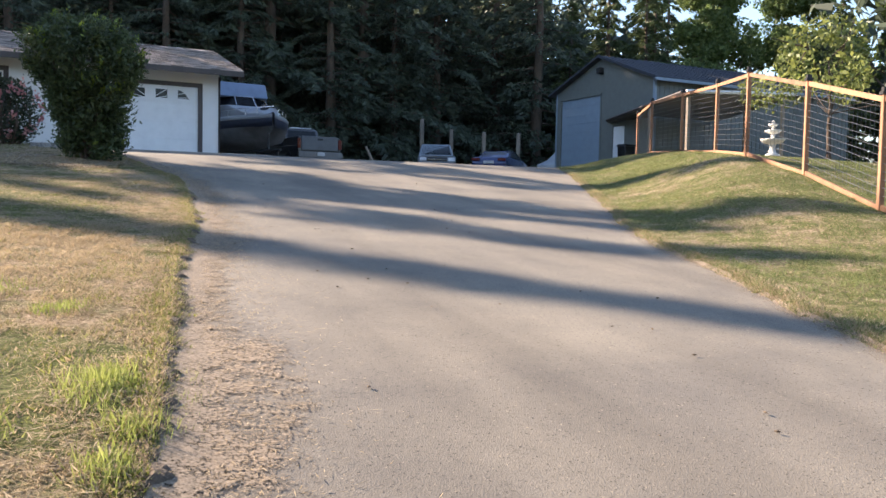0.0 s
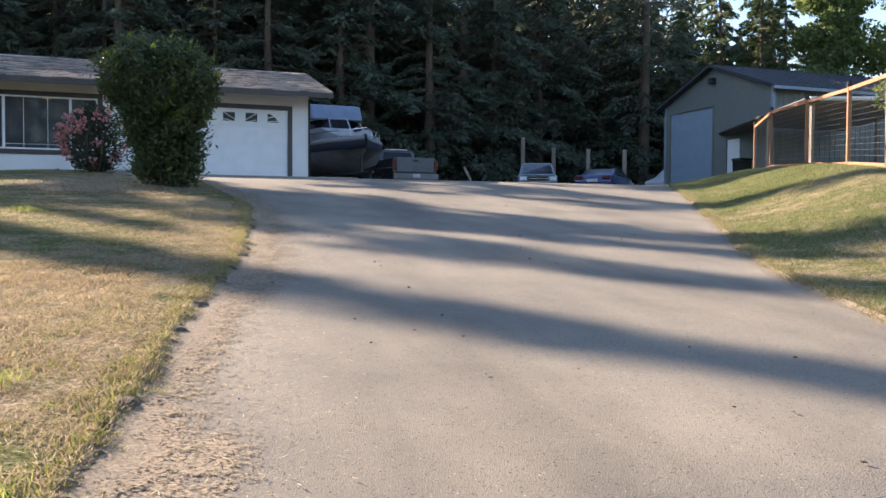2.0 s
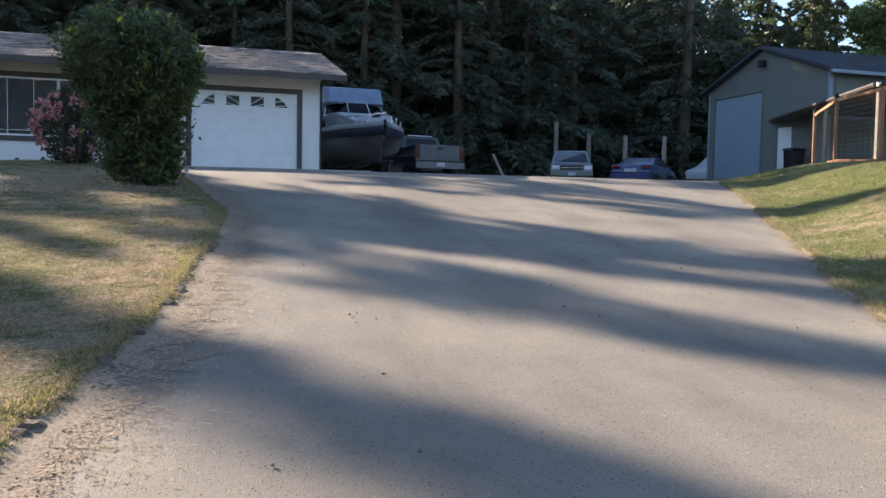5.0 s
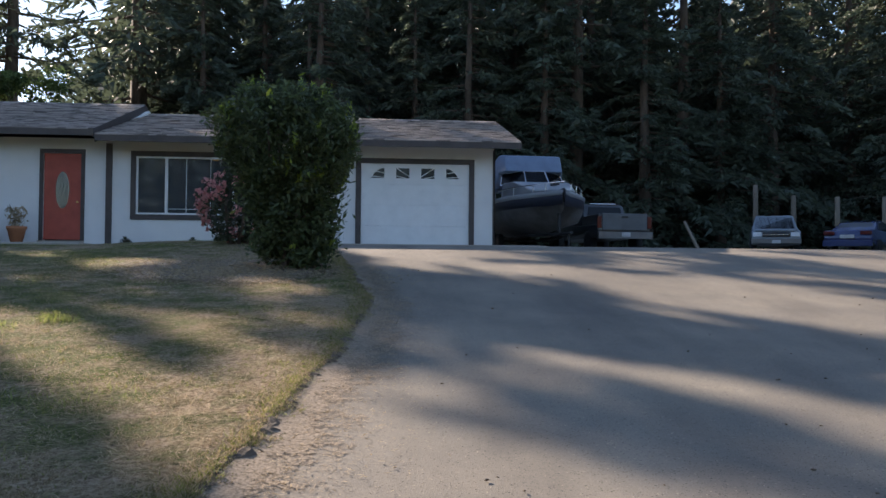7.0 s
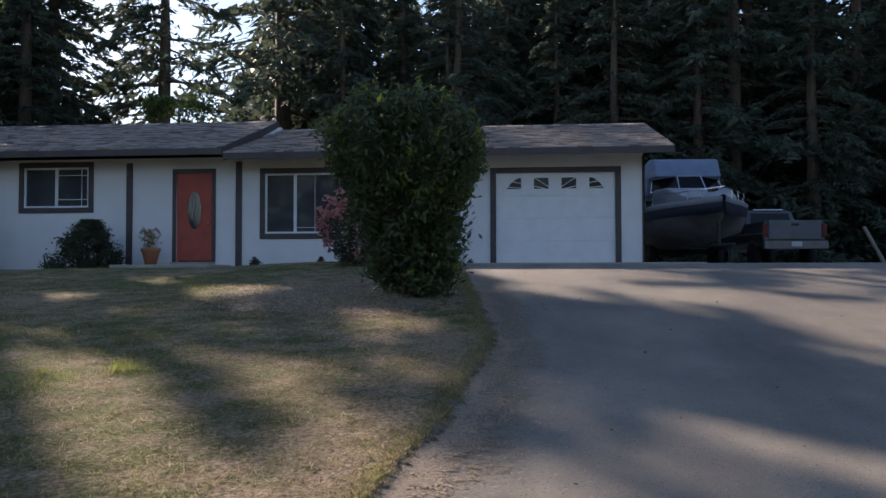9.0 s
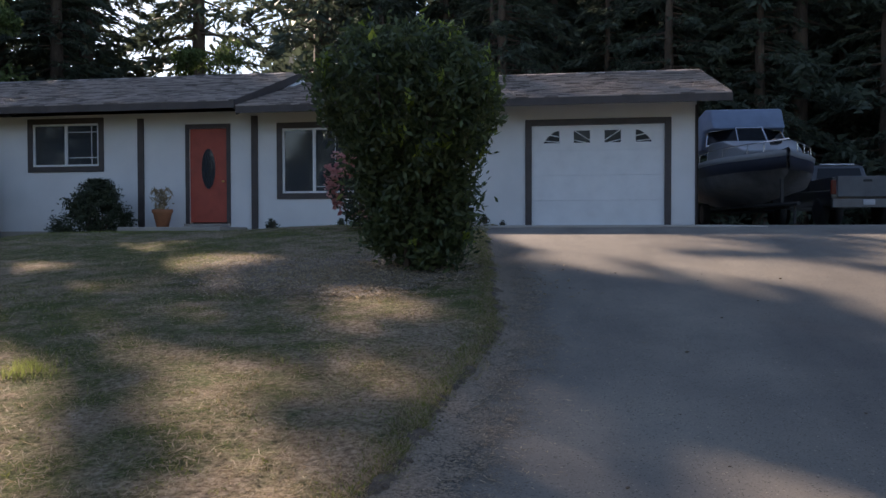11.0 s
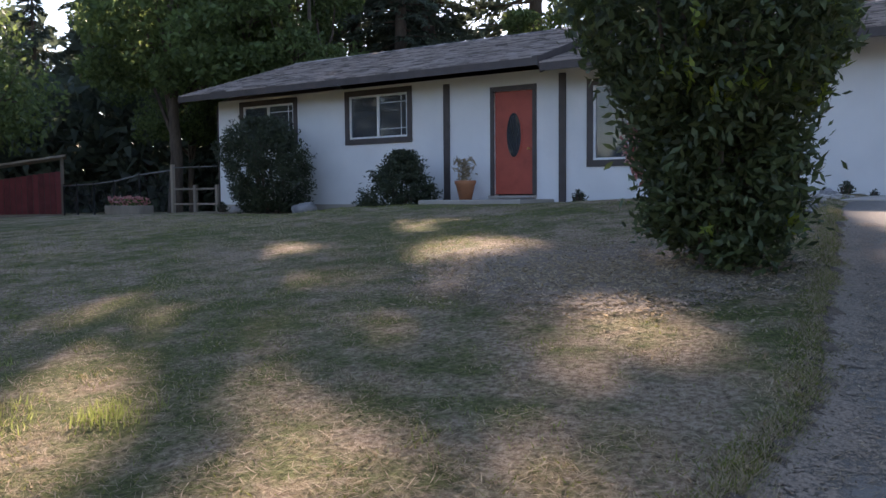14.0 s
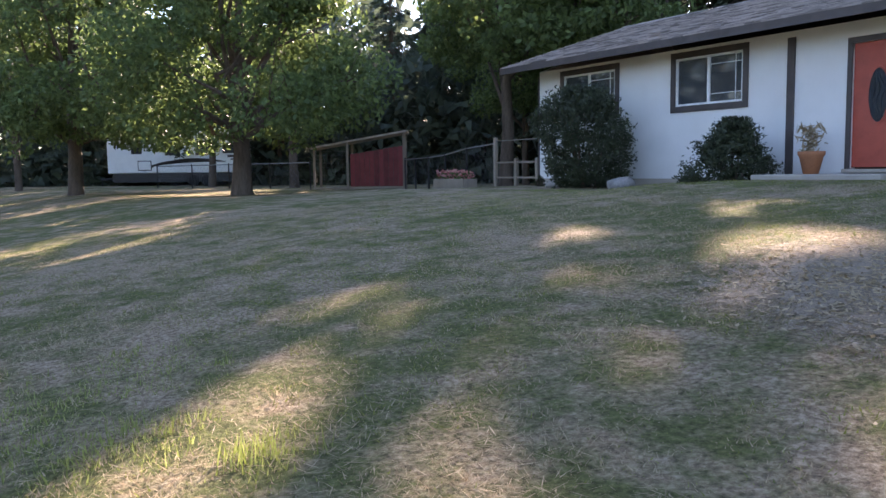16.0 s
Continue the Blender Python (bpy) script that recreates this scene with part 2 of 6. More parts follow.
M = dict(
    litter=litter_material("straw_and_soil", (0.215, 0.168, 0.118)),
    lawn=lawn_material(), asphalt=asphalt_material(),
    concrete=paint("pale_concrete", (0.42, 0.37, 0.31), 0.9, vary=0.14, scale=1.5, bump=0.3),
    wall=paint("white_house_paint", (0.78, 0.77, 0.75), 0.75, vary=0.05, scale=1.2, fine=90, bump=0.5),
    trim=paint("dark_brown_trim", (0.075, 0.06, 0.055), 0.6, vary=0.2),
    soffit=paint("brown_eave_board", (0.1, 0.08, 0.07), 0.7, vary=0.2),
    shingle=paint("brown_roof_shingle", (0.27, 0.225, 0.2), 0.9, vary=0.3, scale=2, fine=120, bump=0.6, island=0.45),
    shingle_one=paint("brown_single_shingle", (0.27, 0.225, 0.2), 0.9, vary=0.3, scale=2, fine=120, bump=0.6, objrand=0.45),
    white=paint("white_vinyl", (0.8, 0.8, 0.79), 0.45, vary=0.04, bump=0.05),
    garage=paint("white_garage_door", (0.8, 0.8, 0.79), 0.5, vary=0.05, fine=200, bump=0.12),
    red=paint("faded_red_paint", (0.42, 0.075, 0.045), 0.5, vary=0.15),
    redwood=paint("red_coop_board", (0.2, 0.04, 0.04), 0.75, vary=0.2, objrand=0.3),
    cedar=paint("orange_cedar", (0.33, 0.165, 0.09), 0.75, vary=0.22, scale=4, stretch=(1, 1, 0.15), objrand=0.25, bump=0.3),
    grey_wood=paint("weathered_wood", (0.28, 0.23, 0.18), 0.85, vary=0.25, stretch=(1, 1, 0.15), objrand=0.2, bump=0.4),
    wire=paint("galvanised_wire", (0.24, 0.24, 0.24), 0.5, metal=0.8, bump=0),
    black=paint("black_metal", (0.02, 0.02, 0.022), 0.5, vary=0.2, bump=0.05),
    barn=paint("grey_barn_steel", (0.165, 0.178, 0.165), 0.6, vary=0.08),
    barn_door=paint("pale_barn_door", (0.25, 0.32, 0.39), 0.55, vary=0.06),
    barn_roof=paint("dark_barn_roof", (0.04, 0.046, 0.06), 0.8, vary=0.15),
    chrome=paint("chrome", (0.7, 0.7, 0.7), 0.15, metal=1, vary=0.03, bump=0),
    tyre=paint("tyre_rubber", (0.02, 0.02, 0.02), 0.85, vary=0.2),
    rim=paint("wheel_metal", (0.45, 0.45, 0.46), 0.35, metal=0.9, bump=0),
    rimdull=paint("dull_chrome", (0.16, 0.16, 0.165), 0.4, metal=0.6, vary=0.15, bump=0.05),
    truck=paint("dark_grey_car_paint", (0.042, 0.044, 0.05), 0.3, vary=0.1, coat=0.6, bump=0.02),
    tailgate=paint("dusty_grey_tailgate", (0.12, 0.125, 0.13), 0.55, vary=0.15, bump=0.05),
    silver=paint("pale_silver_car_paint", (0.2, 0.235, 0.27), 0.3, vary=0.06, coat=0.6, bump=0.02),
    blue=paint("blue_car_paint", (0.02, 0.035, 0.12), 0.25, vary=0.1, coat=0.7, bump=0.02),
    vanwhite=paint("white_van_paint", (0.62, 0.66, 0.7), 0.35, vary=0.05, coat=0.4, bump=0.02),
    hull=paint("boat_white_gelcoat", (0.36, 0.38, 0.41), 0.3, vary=0.05, coat=0.4, bump=0.02),
    hull_dark=paint("boat_dark_stripe", (0.03, 0.035, 0.06), 0.35, vary=0.1, bump=0.02),
    hull_low=paint("boat_grey_bottom", (0.19, 0.185, 0.19), 0.7, vary=0.2),
    canvas=paint("pale_blue_canvas", (0.17, 0.22, 0.31), 0.85, vary=0.1, bump=0.3),
    pane=glass("window_pane"), pane_dark=glass("dark_vehicle_glass", (0.012, 0.014, 0.017), 0.12, 0.0, 0.25),
    curtain=paint("pale_curtain", (0.62, 0.62, 0.62), 0.9, vary=0.1, stretch=(6, 1, 0.1)),
    # Indoor dimness is put into this dark wall and floor colour
    inside=paint("darkened_room_wall", (0.12, 0.11, 0.1), 0.9, vary=0.1),
    light_red=paint("red_lamp_lens", (0.1, 0.01, 0.01), 0.2, bump=0), light_white=paint("clear_lamp_lens", (0.75, 0.77, 0.8), 0.12, bump=0),
    plate=paint("number_plate", (0.45, 0.46, 0.48), 0.5, bump=0),
    bark=paint("rough_bark", (0.11, 0.08, 0.06), 0.95, vary=0.35, scale=6, fine=30, bump=1.0, stretch=(1, 1, 0.25)),
    needles=leaf("conifer_needles", (0.05, 0.066, 0.05), (0.11, 0.14, 0.09), 0.4),
    # Sunlight on the barn firs is put into this brighter needle green
    needles_lit=leaf("sunlit_conifer_needles", (0.04, 0.062, 0.024), (0.12, 0.16, 0.06), 0.3),
    broad=leaf("broad_leaves", (0.06, 0.09, 0.03), (0.2, 0.27, 0.09), 0.55),
    maple=leaf("yellow_green_leaves", (0.09, 0.13, 0.03), (0.32, 0.34, 0.1), 0.45),
    laurel=leaf("laurel_leaves", (0.035, 0.052, 0.024), (0.125, 0.165, 0.06), 0.38, 0.5),
    # Light from behind is put into this brighter copy of the laurel green
    laurel_lit=leaf("backlit_laurel_leaves", (0.1, 0.15, 0.02), (0.34, 0.42, 0.07), 0.5, 0.42),
    shrub=leaf("dark_shrub_leaves", (0.026, 0.036, 0.02), (0.075, 0.095, 0.045), 0.3, 0.5),
    blade_dry=leaf("dry_grass", (0.24, 0.18, 0.105), (0.56, 0.45, 0.29), 0.4, 0.8),
    blade_green=leaf("green_grass", (0.08, 0.1, 0.022), (0.31, 0.33, 0.085), 0.5, 0.7),
    blade_bank=leaf("bank_grass", (0.075, 0.1, 0.03), (0.3, 0.335, 0.13), 0.45, 0.7),
    blade_bright=leaf("bright_grass", (0.14, 0.175, 0.035), (0.38, 0.42, 0.13), 0.5, 0.6),
    straw=paint("dry_clippings", (0.34, 0.255, 0.17), 0.95, vary=0.35, scale=5, fine=45, bump=1.0),
    petal=leaf("pink_petals", (0.46, 0.13, 0.13), (0.78, 0.42, 0.37), 0.4),
    stone=paint("grey_stone", (0.32, 0.3, 0.28), 0.9, vary=0.25, scale=5, bump=0.6, objrand=0.3),
    soil=paint("dark_soil_and_roots", (0.12, 0.09, 0.062), 0.95, vary=0.4, scale=9, fine=70, bump=1.0),
    gravel=paint("pale_gravel", (0.36, 0.33, 0.29), 0.9, vary=0.2, scale=8, bump=0.3, island=0.6),
    terracotta=paint("terracotta", (0.42, 0.17, 0.08), 0.85, vary=0.2),
    plaster=paint("white_cast_stone", (0.74, 0.72, 0.67), 0.8, vary=0.08, bump=0.3),
    bin=paint("black_plastic_bin", (0.015, 0.015, 0.017), 0.5, vary=0.2),
    brass=paint("brass", (0.6, 0.42, 0.16), 0.3, metal=1, bump=0),
)

# ---- mesh helpers ----
def box(bm, x0, x1, y0, y1, z0, z1, m=None):
    vs = [bm.verts.new((x, y, z)) for x in (x0, x1) for y in (y0, y1) for z in (z0, z1)]
    for f in ((0, 1, 3, 2), (4, 6, 7, 5), (0, 4, 5, 1), (2, 3, 7, 6), (0, 2, 6, 4), (1, 5, 7, 3)):
        bm.faces.new([vs[i] for i in f])
    if m is not None:
        for v in vs:
            v.co = m @ v.co
    return vs


def tube(bm, p0, p1, r0, r1=None, seg=8, caps=True):
    p0, p1 = Vector(p0), Vector(p1)
    r1 = r0 if r1 is None else r1
    q = (p1 - p0).to_track_quat("Z", "Y")
    rings = []
    for p, r in ((p0, r0), (p1, r1)):
        rings.append([bm.verts.new(p + q @ Vector((r * math.cos(a * math.tau / seg), r * math.sin(a * math.tau / seg), 0))) for a in range(seg)])
    for i in range(seg):
        bm.faces.new((rings[0][i], rings[0][(i + 1) % seg], rings[1][(i + 1) % seg], rings[1][i]))
    if caps:
        bm.faces.new(rings[0][::-1])
        bm.faces.new(rings[1])


def lathe(bm, profile, seg=20, centre=(0, 0, 0)):
    """A turned shape from rows of (radius, height)."""
    cx, cy, cz = centre
    rings = [[bm.verts.new((cx + r * math.cos(a * math.tau / seg), cy + r * math.sin(a * math.tau / seg), cz + z)) for a in range(seg)] for r, z in profile]
    for a, b in zip(rings, rings[1:]):
        for i in range(seg):
            bm.faces.new((a[i], a[(i + 1) % seg], b[(i + 1) % seg], b[i]))
    bm.faces.new(rings[0][::-1])
    bm.faces.new(rings[-1])


def slab(bm, outline, axis, lo, hi):
    """An outline of (a, b) pushed along an axis from lo to hi."""
    put = {"x": lambda a, b, d: (d, a, b), "y": lambda a, b, d: (a, d, b), "z": lambda a, b, d: (a, b, d)}[axis]
    v0 = [bm.verts.new(put(a, b, lo)) for a, b in outline]
    v1 = [bm.verts.new(put(a, b, hi)) for a, b in outline]
    k = len(outline)
    for i in range(k):
        bm.faces.new((v0[i], v0[(i + 1) % k], v1[(i + 1) % k], v1[i]))
    bm.faces.new(v0[::-1])
    bm.faces.new(v1)


def soften(bm, width=0.01, seg=2):
    bmesh.ops.recalc_face_normals(bm, faces=bm.faces)
    bmesh.ops.bevel(bm, geom=list(bm.edges), offset=width, segments=seg, affect="EDGES", profile=0.5, clamp_overlap=True)


def part(name, bm, material, parent=None, label="", smooth=False, at=None):
    bmesh.ops.recalc_face_normals(bm, faces=bm.faces)
    me = bpy.data.meshes.new(name)
    bm.to_mesh(me)
    bm.free()
    me.materials.append(material)
    if smooth:
        me.polygons.foreach_set("use_smooth", [True] * len(me.polygons))
    ob = new(name, me)
    ob.parent = parent
    if at is not None:
        ob.matrix_basis = at
    if label:
        tagged(ob, label)
    return ob


def boxes(name, rows, material, parent=None, label="", bevel=0.0):
    bm = bmesh.new()
    for r in rows:
        box(bm, *r)
    if bevel:
        soften(bm, bevel, 1)
    return part(name, bm, material, parent, label)


def thing(name, m, label, category, group="", kind=""):
    e = new(name)
    e.empty_display_size = 0.2
    e.matrix_basis = m
    return tagged(e, label, category, group, kind)


def raw_mesh(name, verts, faces_n, material, parent=None, label=""):
    """A mesh from an array of corners, faces_n corners to each face in turn."""
    verts = np.asarray(verts, dtype=np.float32).reshape(-1, 3)
    k = len(verts)
    me = bpy.data.meshes.new(name)
    me.vertices.add(k)
    me.vertices.foreach_set("co", verts.ravel())
    me.loops.add(k)
    me.loops.foreach_set("vertex_index", np.arange(k, dtype=np.int32))
    me.polygons.add(k // faces_n)
    me.polygons.foreach_set("loop_start", np.arange(0, k, faces_n, dtype=np.int32))
    me.update(calc_edges=True)
    me.materials.append(material)
    ob = new(name, me)
    ob.parent = parent
    if label:
        tagged(ob, label)
    return ob


def leaves(rng, centres, size, aspect=0.45, droop=0.3, outward=None, spread=1.0):
    """Leaf quads (diamonds) round the centres, in an array of corners."""
    k = len(centres)
    d = rng.normal(size=(k, 3)) * spread
    if outward is not None:
        d += outward
    d[:, 2] -= droop
    d /= np.linalg.norm(d, axis=1)[:, None] + 1e-9
    s = np.cross(d, rng.normal(size=(k, 3)))
    s /= np.linalg.norm(s, axis=1)[:, None] + 1e-9
    ln = size * rng.uniform(0.6, 1.3, (k, 1))
    a = centres - d * ln * 0.5
    c = centres + d * ln * 0.5
    w = s * ln * aspect * 0.5
    mid = centres - d * ln * 0.05
    return np.stack([a, mid + w, c, mid - w], axis=1)


def sprays(*args):
    """Needle sprays: three-cornered, broad at the twig and pointed outwards."""
    q = leaves(*args)
    return np.stack([q[:, 0] * 0.4 + q[:, 1] * 0.6, q[:, 0] * 0.4 + q[:, 3] * 0.6, q[:, 2]], axis=1)


# ---- ground ----
BASE_Y = [-400, -60, -40, -26.4, -22.6, -17.5, -14, -10, -6, -4, 0, 6, 80, 400]
BASE_Z = [-9, -7.5, -4.6, -2.75, -2.18, -1.67, -1.28, -0.8, -0.3, -0.085, -0.04, 0, 0, 0]
EDGE_R = ([-40, -26, -22.9, -21.7, -20.2, -18.6, -16.6, -15, -12.5, -7.85, 0, 6, 14], [-9.5, -2.0, -0.4, 0.05, 0.8, 1.4, 2.45, 3.5, 5.0, 7.8, 12.0, 15, 19])
EDGE_L = ([-40, -26, -23.3, -20.9, -19.3, -18.4, -16.5, -15, -14.2, -12.8, -11.4, -9.7, -7.9, -6.4, -5, -1.5, 0], [-13, -5.9, -4.95, -4.5, -4.22, -4.0, -3.58, -3.4, -3.22, -3.12, -2.98, -3.2, -3.42, -3.62, -3.88, -3.95, -4.0])
RISE = ([-32, -22, -18.4, -15.5, -13.4, -9.8, -4.2, 6, 20], [0, 0.1, 0.42, 0.8, 1.0, 0.91, 0.58, 0.35, 0.2])


def ease(v):
    v = np.clip(v, 0, 1)
    return v * v * (3 - 2 * v)


def height(x, y):
    x, y = np.asarray(x, float), np.asarray(y, float)
    z = np.interp(y, BASE_Y, BASE_Z)
    over = x - np.interp(y, *EDGE_R)
    z = z + np.interp(y, *RISE) * ease(over / 3.8)
    z = z - 0.2 * ease((-11.8 - x) / 2.2) * ease((y + 9) / 7)
    z = z - 0.12 * ease((-6.5 - x) / 3) * ease((y + 11) / 6)
    s = ease((-19 - x) / 10)
    z = z * (1 - s) + np.minimum(z, -0.65) * s
    on_lawn = np.clip((np.interp(y, *EDGE_L) - x) / 0.22, 0, 1) * (y < 1)
    return z + 0.075 * on_lawn + 0.075 * np.clip((over + 0.06) / 0.22, 0, 1)


def axis_points(parts):
    return np.unique(np.concatenate([np.linspace(a, b, n) for a, b, n in parts]))


gx = axis_points([(-600, -70, 12), (-70, -20, 60), (-20, -7, 60), (-7, 6, 110), (6, 14, 40), (14, 50, 50), (50, 600, 12)])
gy = axis_points([(-600, -45, 10), (-45, -28, 20), (-28, 4, 140), (4, 50, 40), (50, 600, 12)])
GX, GY = np.meshgrid(gx, gy)
GZ = height(GX, GY)
rng = np.random.default_rng(5)
me = bpy.data.meshes.new("ground")
idx = np.arange(GX.size).reshape(GX.shape)
quads = np.stack([idx[:-1, :-1], idx[:-1, 1:], idx[1:, 1:], idx[1:, :-1]], -1).reshape(-1, 4)
me.from_pydata(np.stack([GX, GY, GZ], -1).reshape(-1, 3).tolist(), [], quads.tolist())
me.materials.append(M["lawn"])
me.polygons.foreach_set("use_smooth", [True] * len(me.polygons))
tagged(new("ground", me), "sloping dry summer lawn with green patches", "lawn", kind="structure")


def strip(name, ys, left, right, lift, material, label, category, n=14, wob=0.04, seed=3):
    """A sheet over the ground between two wavering edges, with a rim that goes down into the soil."""
    bm = bmesh.new()
    rows = []
    for y in ys:
        a, b = float(left(y)), float(right(y))
        a += wob * noise.noise((y * 2.3, seed, 0)) + wob * 0.6 * noise.noise((y * 9, seed, 4))
        b += wob * noise.noise((y * 2.1, seed, 9)) + wob * 0.6 * noise.noise((y * 8, seed, 7))
        xs = np.linspace(a, b, n)
        zs = height(xs, np.full(n, y)) * 1.0
        zs = np.minimum(zs, np.interp(y, BASE_Y, BASE_Z) + (0.002 if name == "dirt_verge" else 0.01))
        row = [bm.verts.new((xs[0], y, zs[0] - 0.1))] + [bm.verts.new((x, y, z + lift)) for x, z in zip(xs, zs)] + [bm.verts.new((xs[-1], y, zs[-1] - 0.1))]
        rows.append(row)
    for a, b in zip(rows, rows[1:]):
        for i in range(len(a) - 1):
            bm.faces.new((a[i], a[i + 1], b[i + 1], b[i]))
    return tagged(part(name, bm, material), label, category, kind="structure")


strip("driveway", np.linspace(-44, -5.0, 240), lambda y: np.interp(y, *EDGE_L), lambda y: np.interp(y, *EDGE_R), 0.03, M["asphalt"], "grey weathered asphalt driveway with pale grit", "driveway", n=24)
strip("parking_lot", np.linspace(-5.0, 26, 80), lambda y: -3.88 if y < -0.4 else 0.6, lambda y: np.interp(y, *EDGE_R), 0.03, M["asphalt"], "grey weathered asphalt yard beside the garage", "driveway", n=24, wob=0.0)
bm = bmesh.new()
for k in range(3):
    for q in range(2):
        a, b = -4.05 + 1.55 * k, -4.05 + 1.55 * (k + 1) - 0.012
        c, d = (-3.9, -1.95) if q == 0 else (-1.94, -0.01)
        vs = box(bm, a, b, c, d, -0.4, 0.0)
        for v in vs:
            if v.co.z > -0.1:
                v.co.z = float(np.interp(v.co.y, BASE_Y, BASE_Z)) + 0.045
soften(bm, 0.006, 1)
tagged(part("garage_apron", bm, M["concrete"]), "pale concrete apron before the garage door", "apron", kind="structure")


def sheet(name, grid, material, label, category):
    """A thin loose layer on the ground from rows of (x, y, z, cover)."""
    me = bpy.data.meshes.new(name)
    rows, cols = len(grid), len(grid[0])
    me.from_pydata([q[:3] for r in grid for q in r], [], [(i * cols + k, i * cols + k + 1, (i + 1) * cols + k + 1, (i + 1) * cols + k) for i in range(rows - 1) for k in range(cols - 1)])
    at = me.attributes.new("cover", "FLOAT", "POINT")
    at.data.foreach_set("value", [q[3] for r in grid for q in r])
    me.materials.append(material)
    return tagged(new(name, me), label, category, kind="structure")


grid = []
for y in np.linspace(-30, -6, 200):
    e = float(np.interp(y, *EDGE_L))
    b = float(np.interp(y, BASE_Y, BASE_Z))
    wide = 0.6 + 0.3 * noise.noise((y * 0.6, 2, 2))
    grid.append([(e - 0.06 + wide * u, y, b + 0.037 + 0.03 * (1 - u) ** 4, 0.36 * (1 - u) ** 0.9 + 0.12 * noise.noise((y * 1.3, u * 2, 7))) for u in np.linspace(0, 1, 8)])
sheet("dirt_verge", grid, M["litter"], "dry dirt and grass clippings along the driveway edge", "dirt")
grid = []
for y in np.linspace(-26, -4, 160):
    e = float(np.interp(y, *EDGE_R))
    b = float(np.interp(y, BASE_Y, BASE_Z))
    grid.append([(e + 0.05 - 0.22 * u, y, b + 0.037 + 0.03 * (1 - u) ** 4, 0.3 * (1 - u) + 0.12 * noise.noise((y * 1.3, u * 2, 7))) for u in np.linspace(0, 1, 5)])
sheet("dirt_verge", grid, M["litter"], "thin line of dry soil along the grassy bank", "dirt")

# ---- house ----
def wall_mesh(x0, x1, y0, y1, z0, z1, holes):
    """One wall along x with openings (x0, x1, z0, z1) through it."""
    bm = bmesh.new()
    xs = sorted({x0, x1, *[v for h in holes for v in h[:2]]})
    zs = sorted({z0, z1, *[min(max(v, z0), z1) for h in holes for v in h[2:]]})
    vert = {}

    def at(i, j, k):
        if (i, j, k) not in vert:
            vert[i, j, k] = bm.verts.new((xs[i], (y0, y1)[k], zs[j]))
        return vert[i, j, k]

    def solid(i, j):
        if not (0 <= i < len(xs) - 1 and 0 <= j < len(zs) - 1):
            return False
        x, z = (xs[i] + xs[i + 1]) / 2, (zs[j] + zs[j + 1]) / 2
        return not any(a < x < b and c < z < d for a, b, c, d in holes)

    for i in range(len(xs) - 1):
        for j in range(len(zs) - 1):
            if not solid(i, j):
                continue
            for k in (0, 1):
                bm.faces.new([at(i, j, k), at(i + 1, j, k), at(i + 1, j + 1, k), at(i, j + 1, k)])
            for ni, nj, e in ((i - 1, j, ((i, j), (i, j + 1))), (i + 1, j, ((i + 1, j), (i + 1, j + 1))), (i, j - 1, ((i, j), (i + 1, j))), (i, j + 1, ((i, j + 1), (i + 1, j + 1)))):
                if not solid(ni, nj):
                    (a, b), (c, d) = e
                    bm.faces.new([at(a, b, 0), at(c, d, 0), at(c, d, 1), at(a, b, 1)])
    return bm


HX0, HXM, HX1, HD = -19.75, -9.85, 0.0, 7.2
WINS = [(-9.02, -5.92, 0.74, 2.2), (-15.22, -13.52, 1.42, 2.42), (-18.8, -17.02, 1.42, 2.42)]
DOOR = (-11.26, -10.35, 0.06, 2.24)
GDOOR = (-3.42, -0.645, 0.0, 2.13)
house = thing("house", pose(0, 0, 0), "long white single-storey house with brown roof and trim", "house")
front = part("wall", wall_mesh(HX0, HX1, 0, 0.16, -0.4, 2.62, [*WINS, DOOR, GDOOR]), M["wall"], house, "white painted front wall")
for row in ((HX0, HX1, HD - 0.16, HD, -0.4, 2.62), (HX0, HX0 + 0.16, 0.16, HD - 0.16, -0.4, 2.62), (HX1 - 0.16, HX1, 0.16, HD - 0.16, -0.4, 2.62)):
    boxes("wall", [row], M["wall"], house)
# Room surfaces behind the windows, coloured dark to look dim
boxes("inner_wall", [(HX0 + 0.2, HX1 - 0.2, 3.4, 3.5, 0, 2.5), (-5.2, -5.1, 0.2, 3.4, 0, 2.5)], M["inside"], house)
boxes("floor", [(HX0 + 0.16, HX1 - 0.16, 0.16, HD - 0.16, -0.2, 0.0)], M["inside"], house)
boxes("foundation", [(HX0, -4.1, -0.012, -0.001, -0.6, -0.11)], M["concrete"], house, "grey concrete footing")


def gable(x0, x1, zr, ze, over=0.82):
    """The two ends under the roof."""
    for x in (x0, x1 - 0.16):
        bm = bmesh.new()
        slab(bm, [(0.0, ze), (HD, ze), (HD / 2, zr - 0.12)], "x", x, x + 0.16)
        part("gable_wall", bm, M["wall"], house)


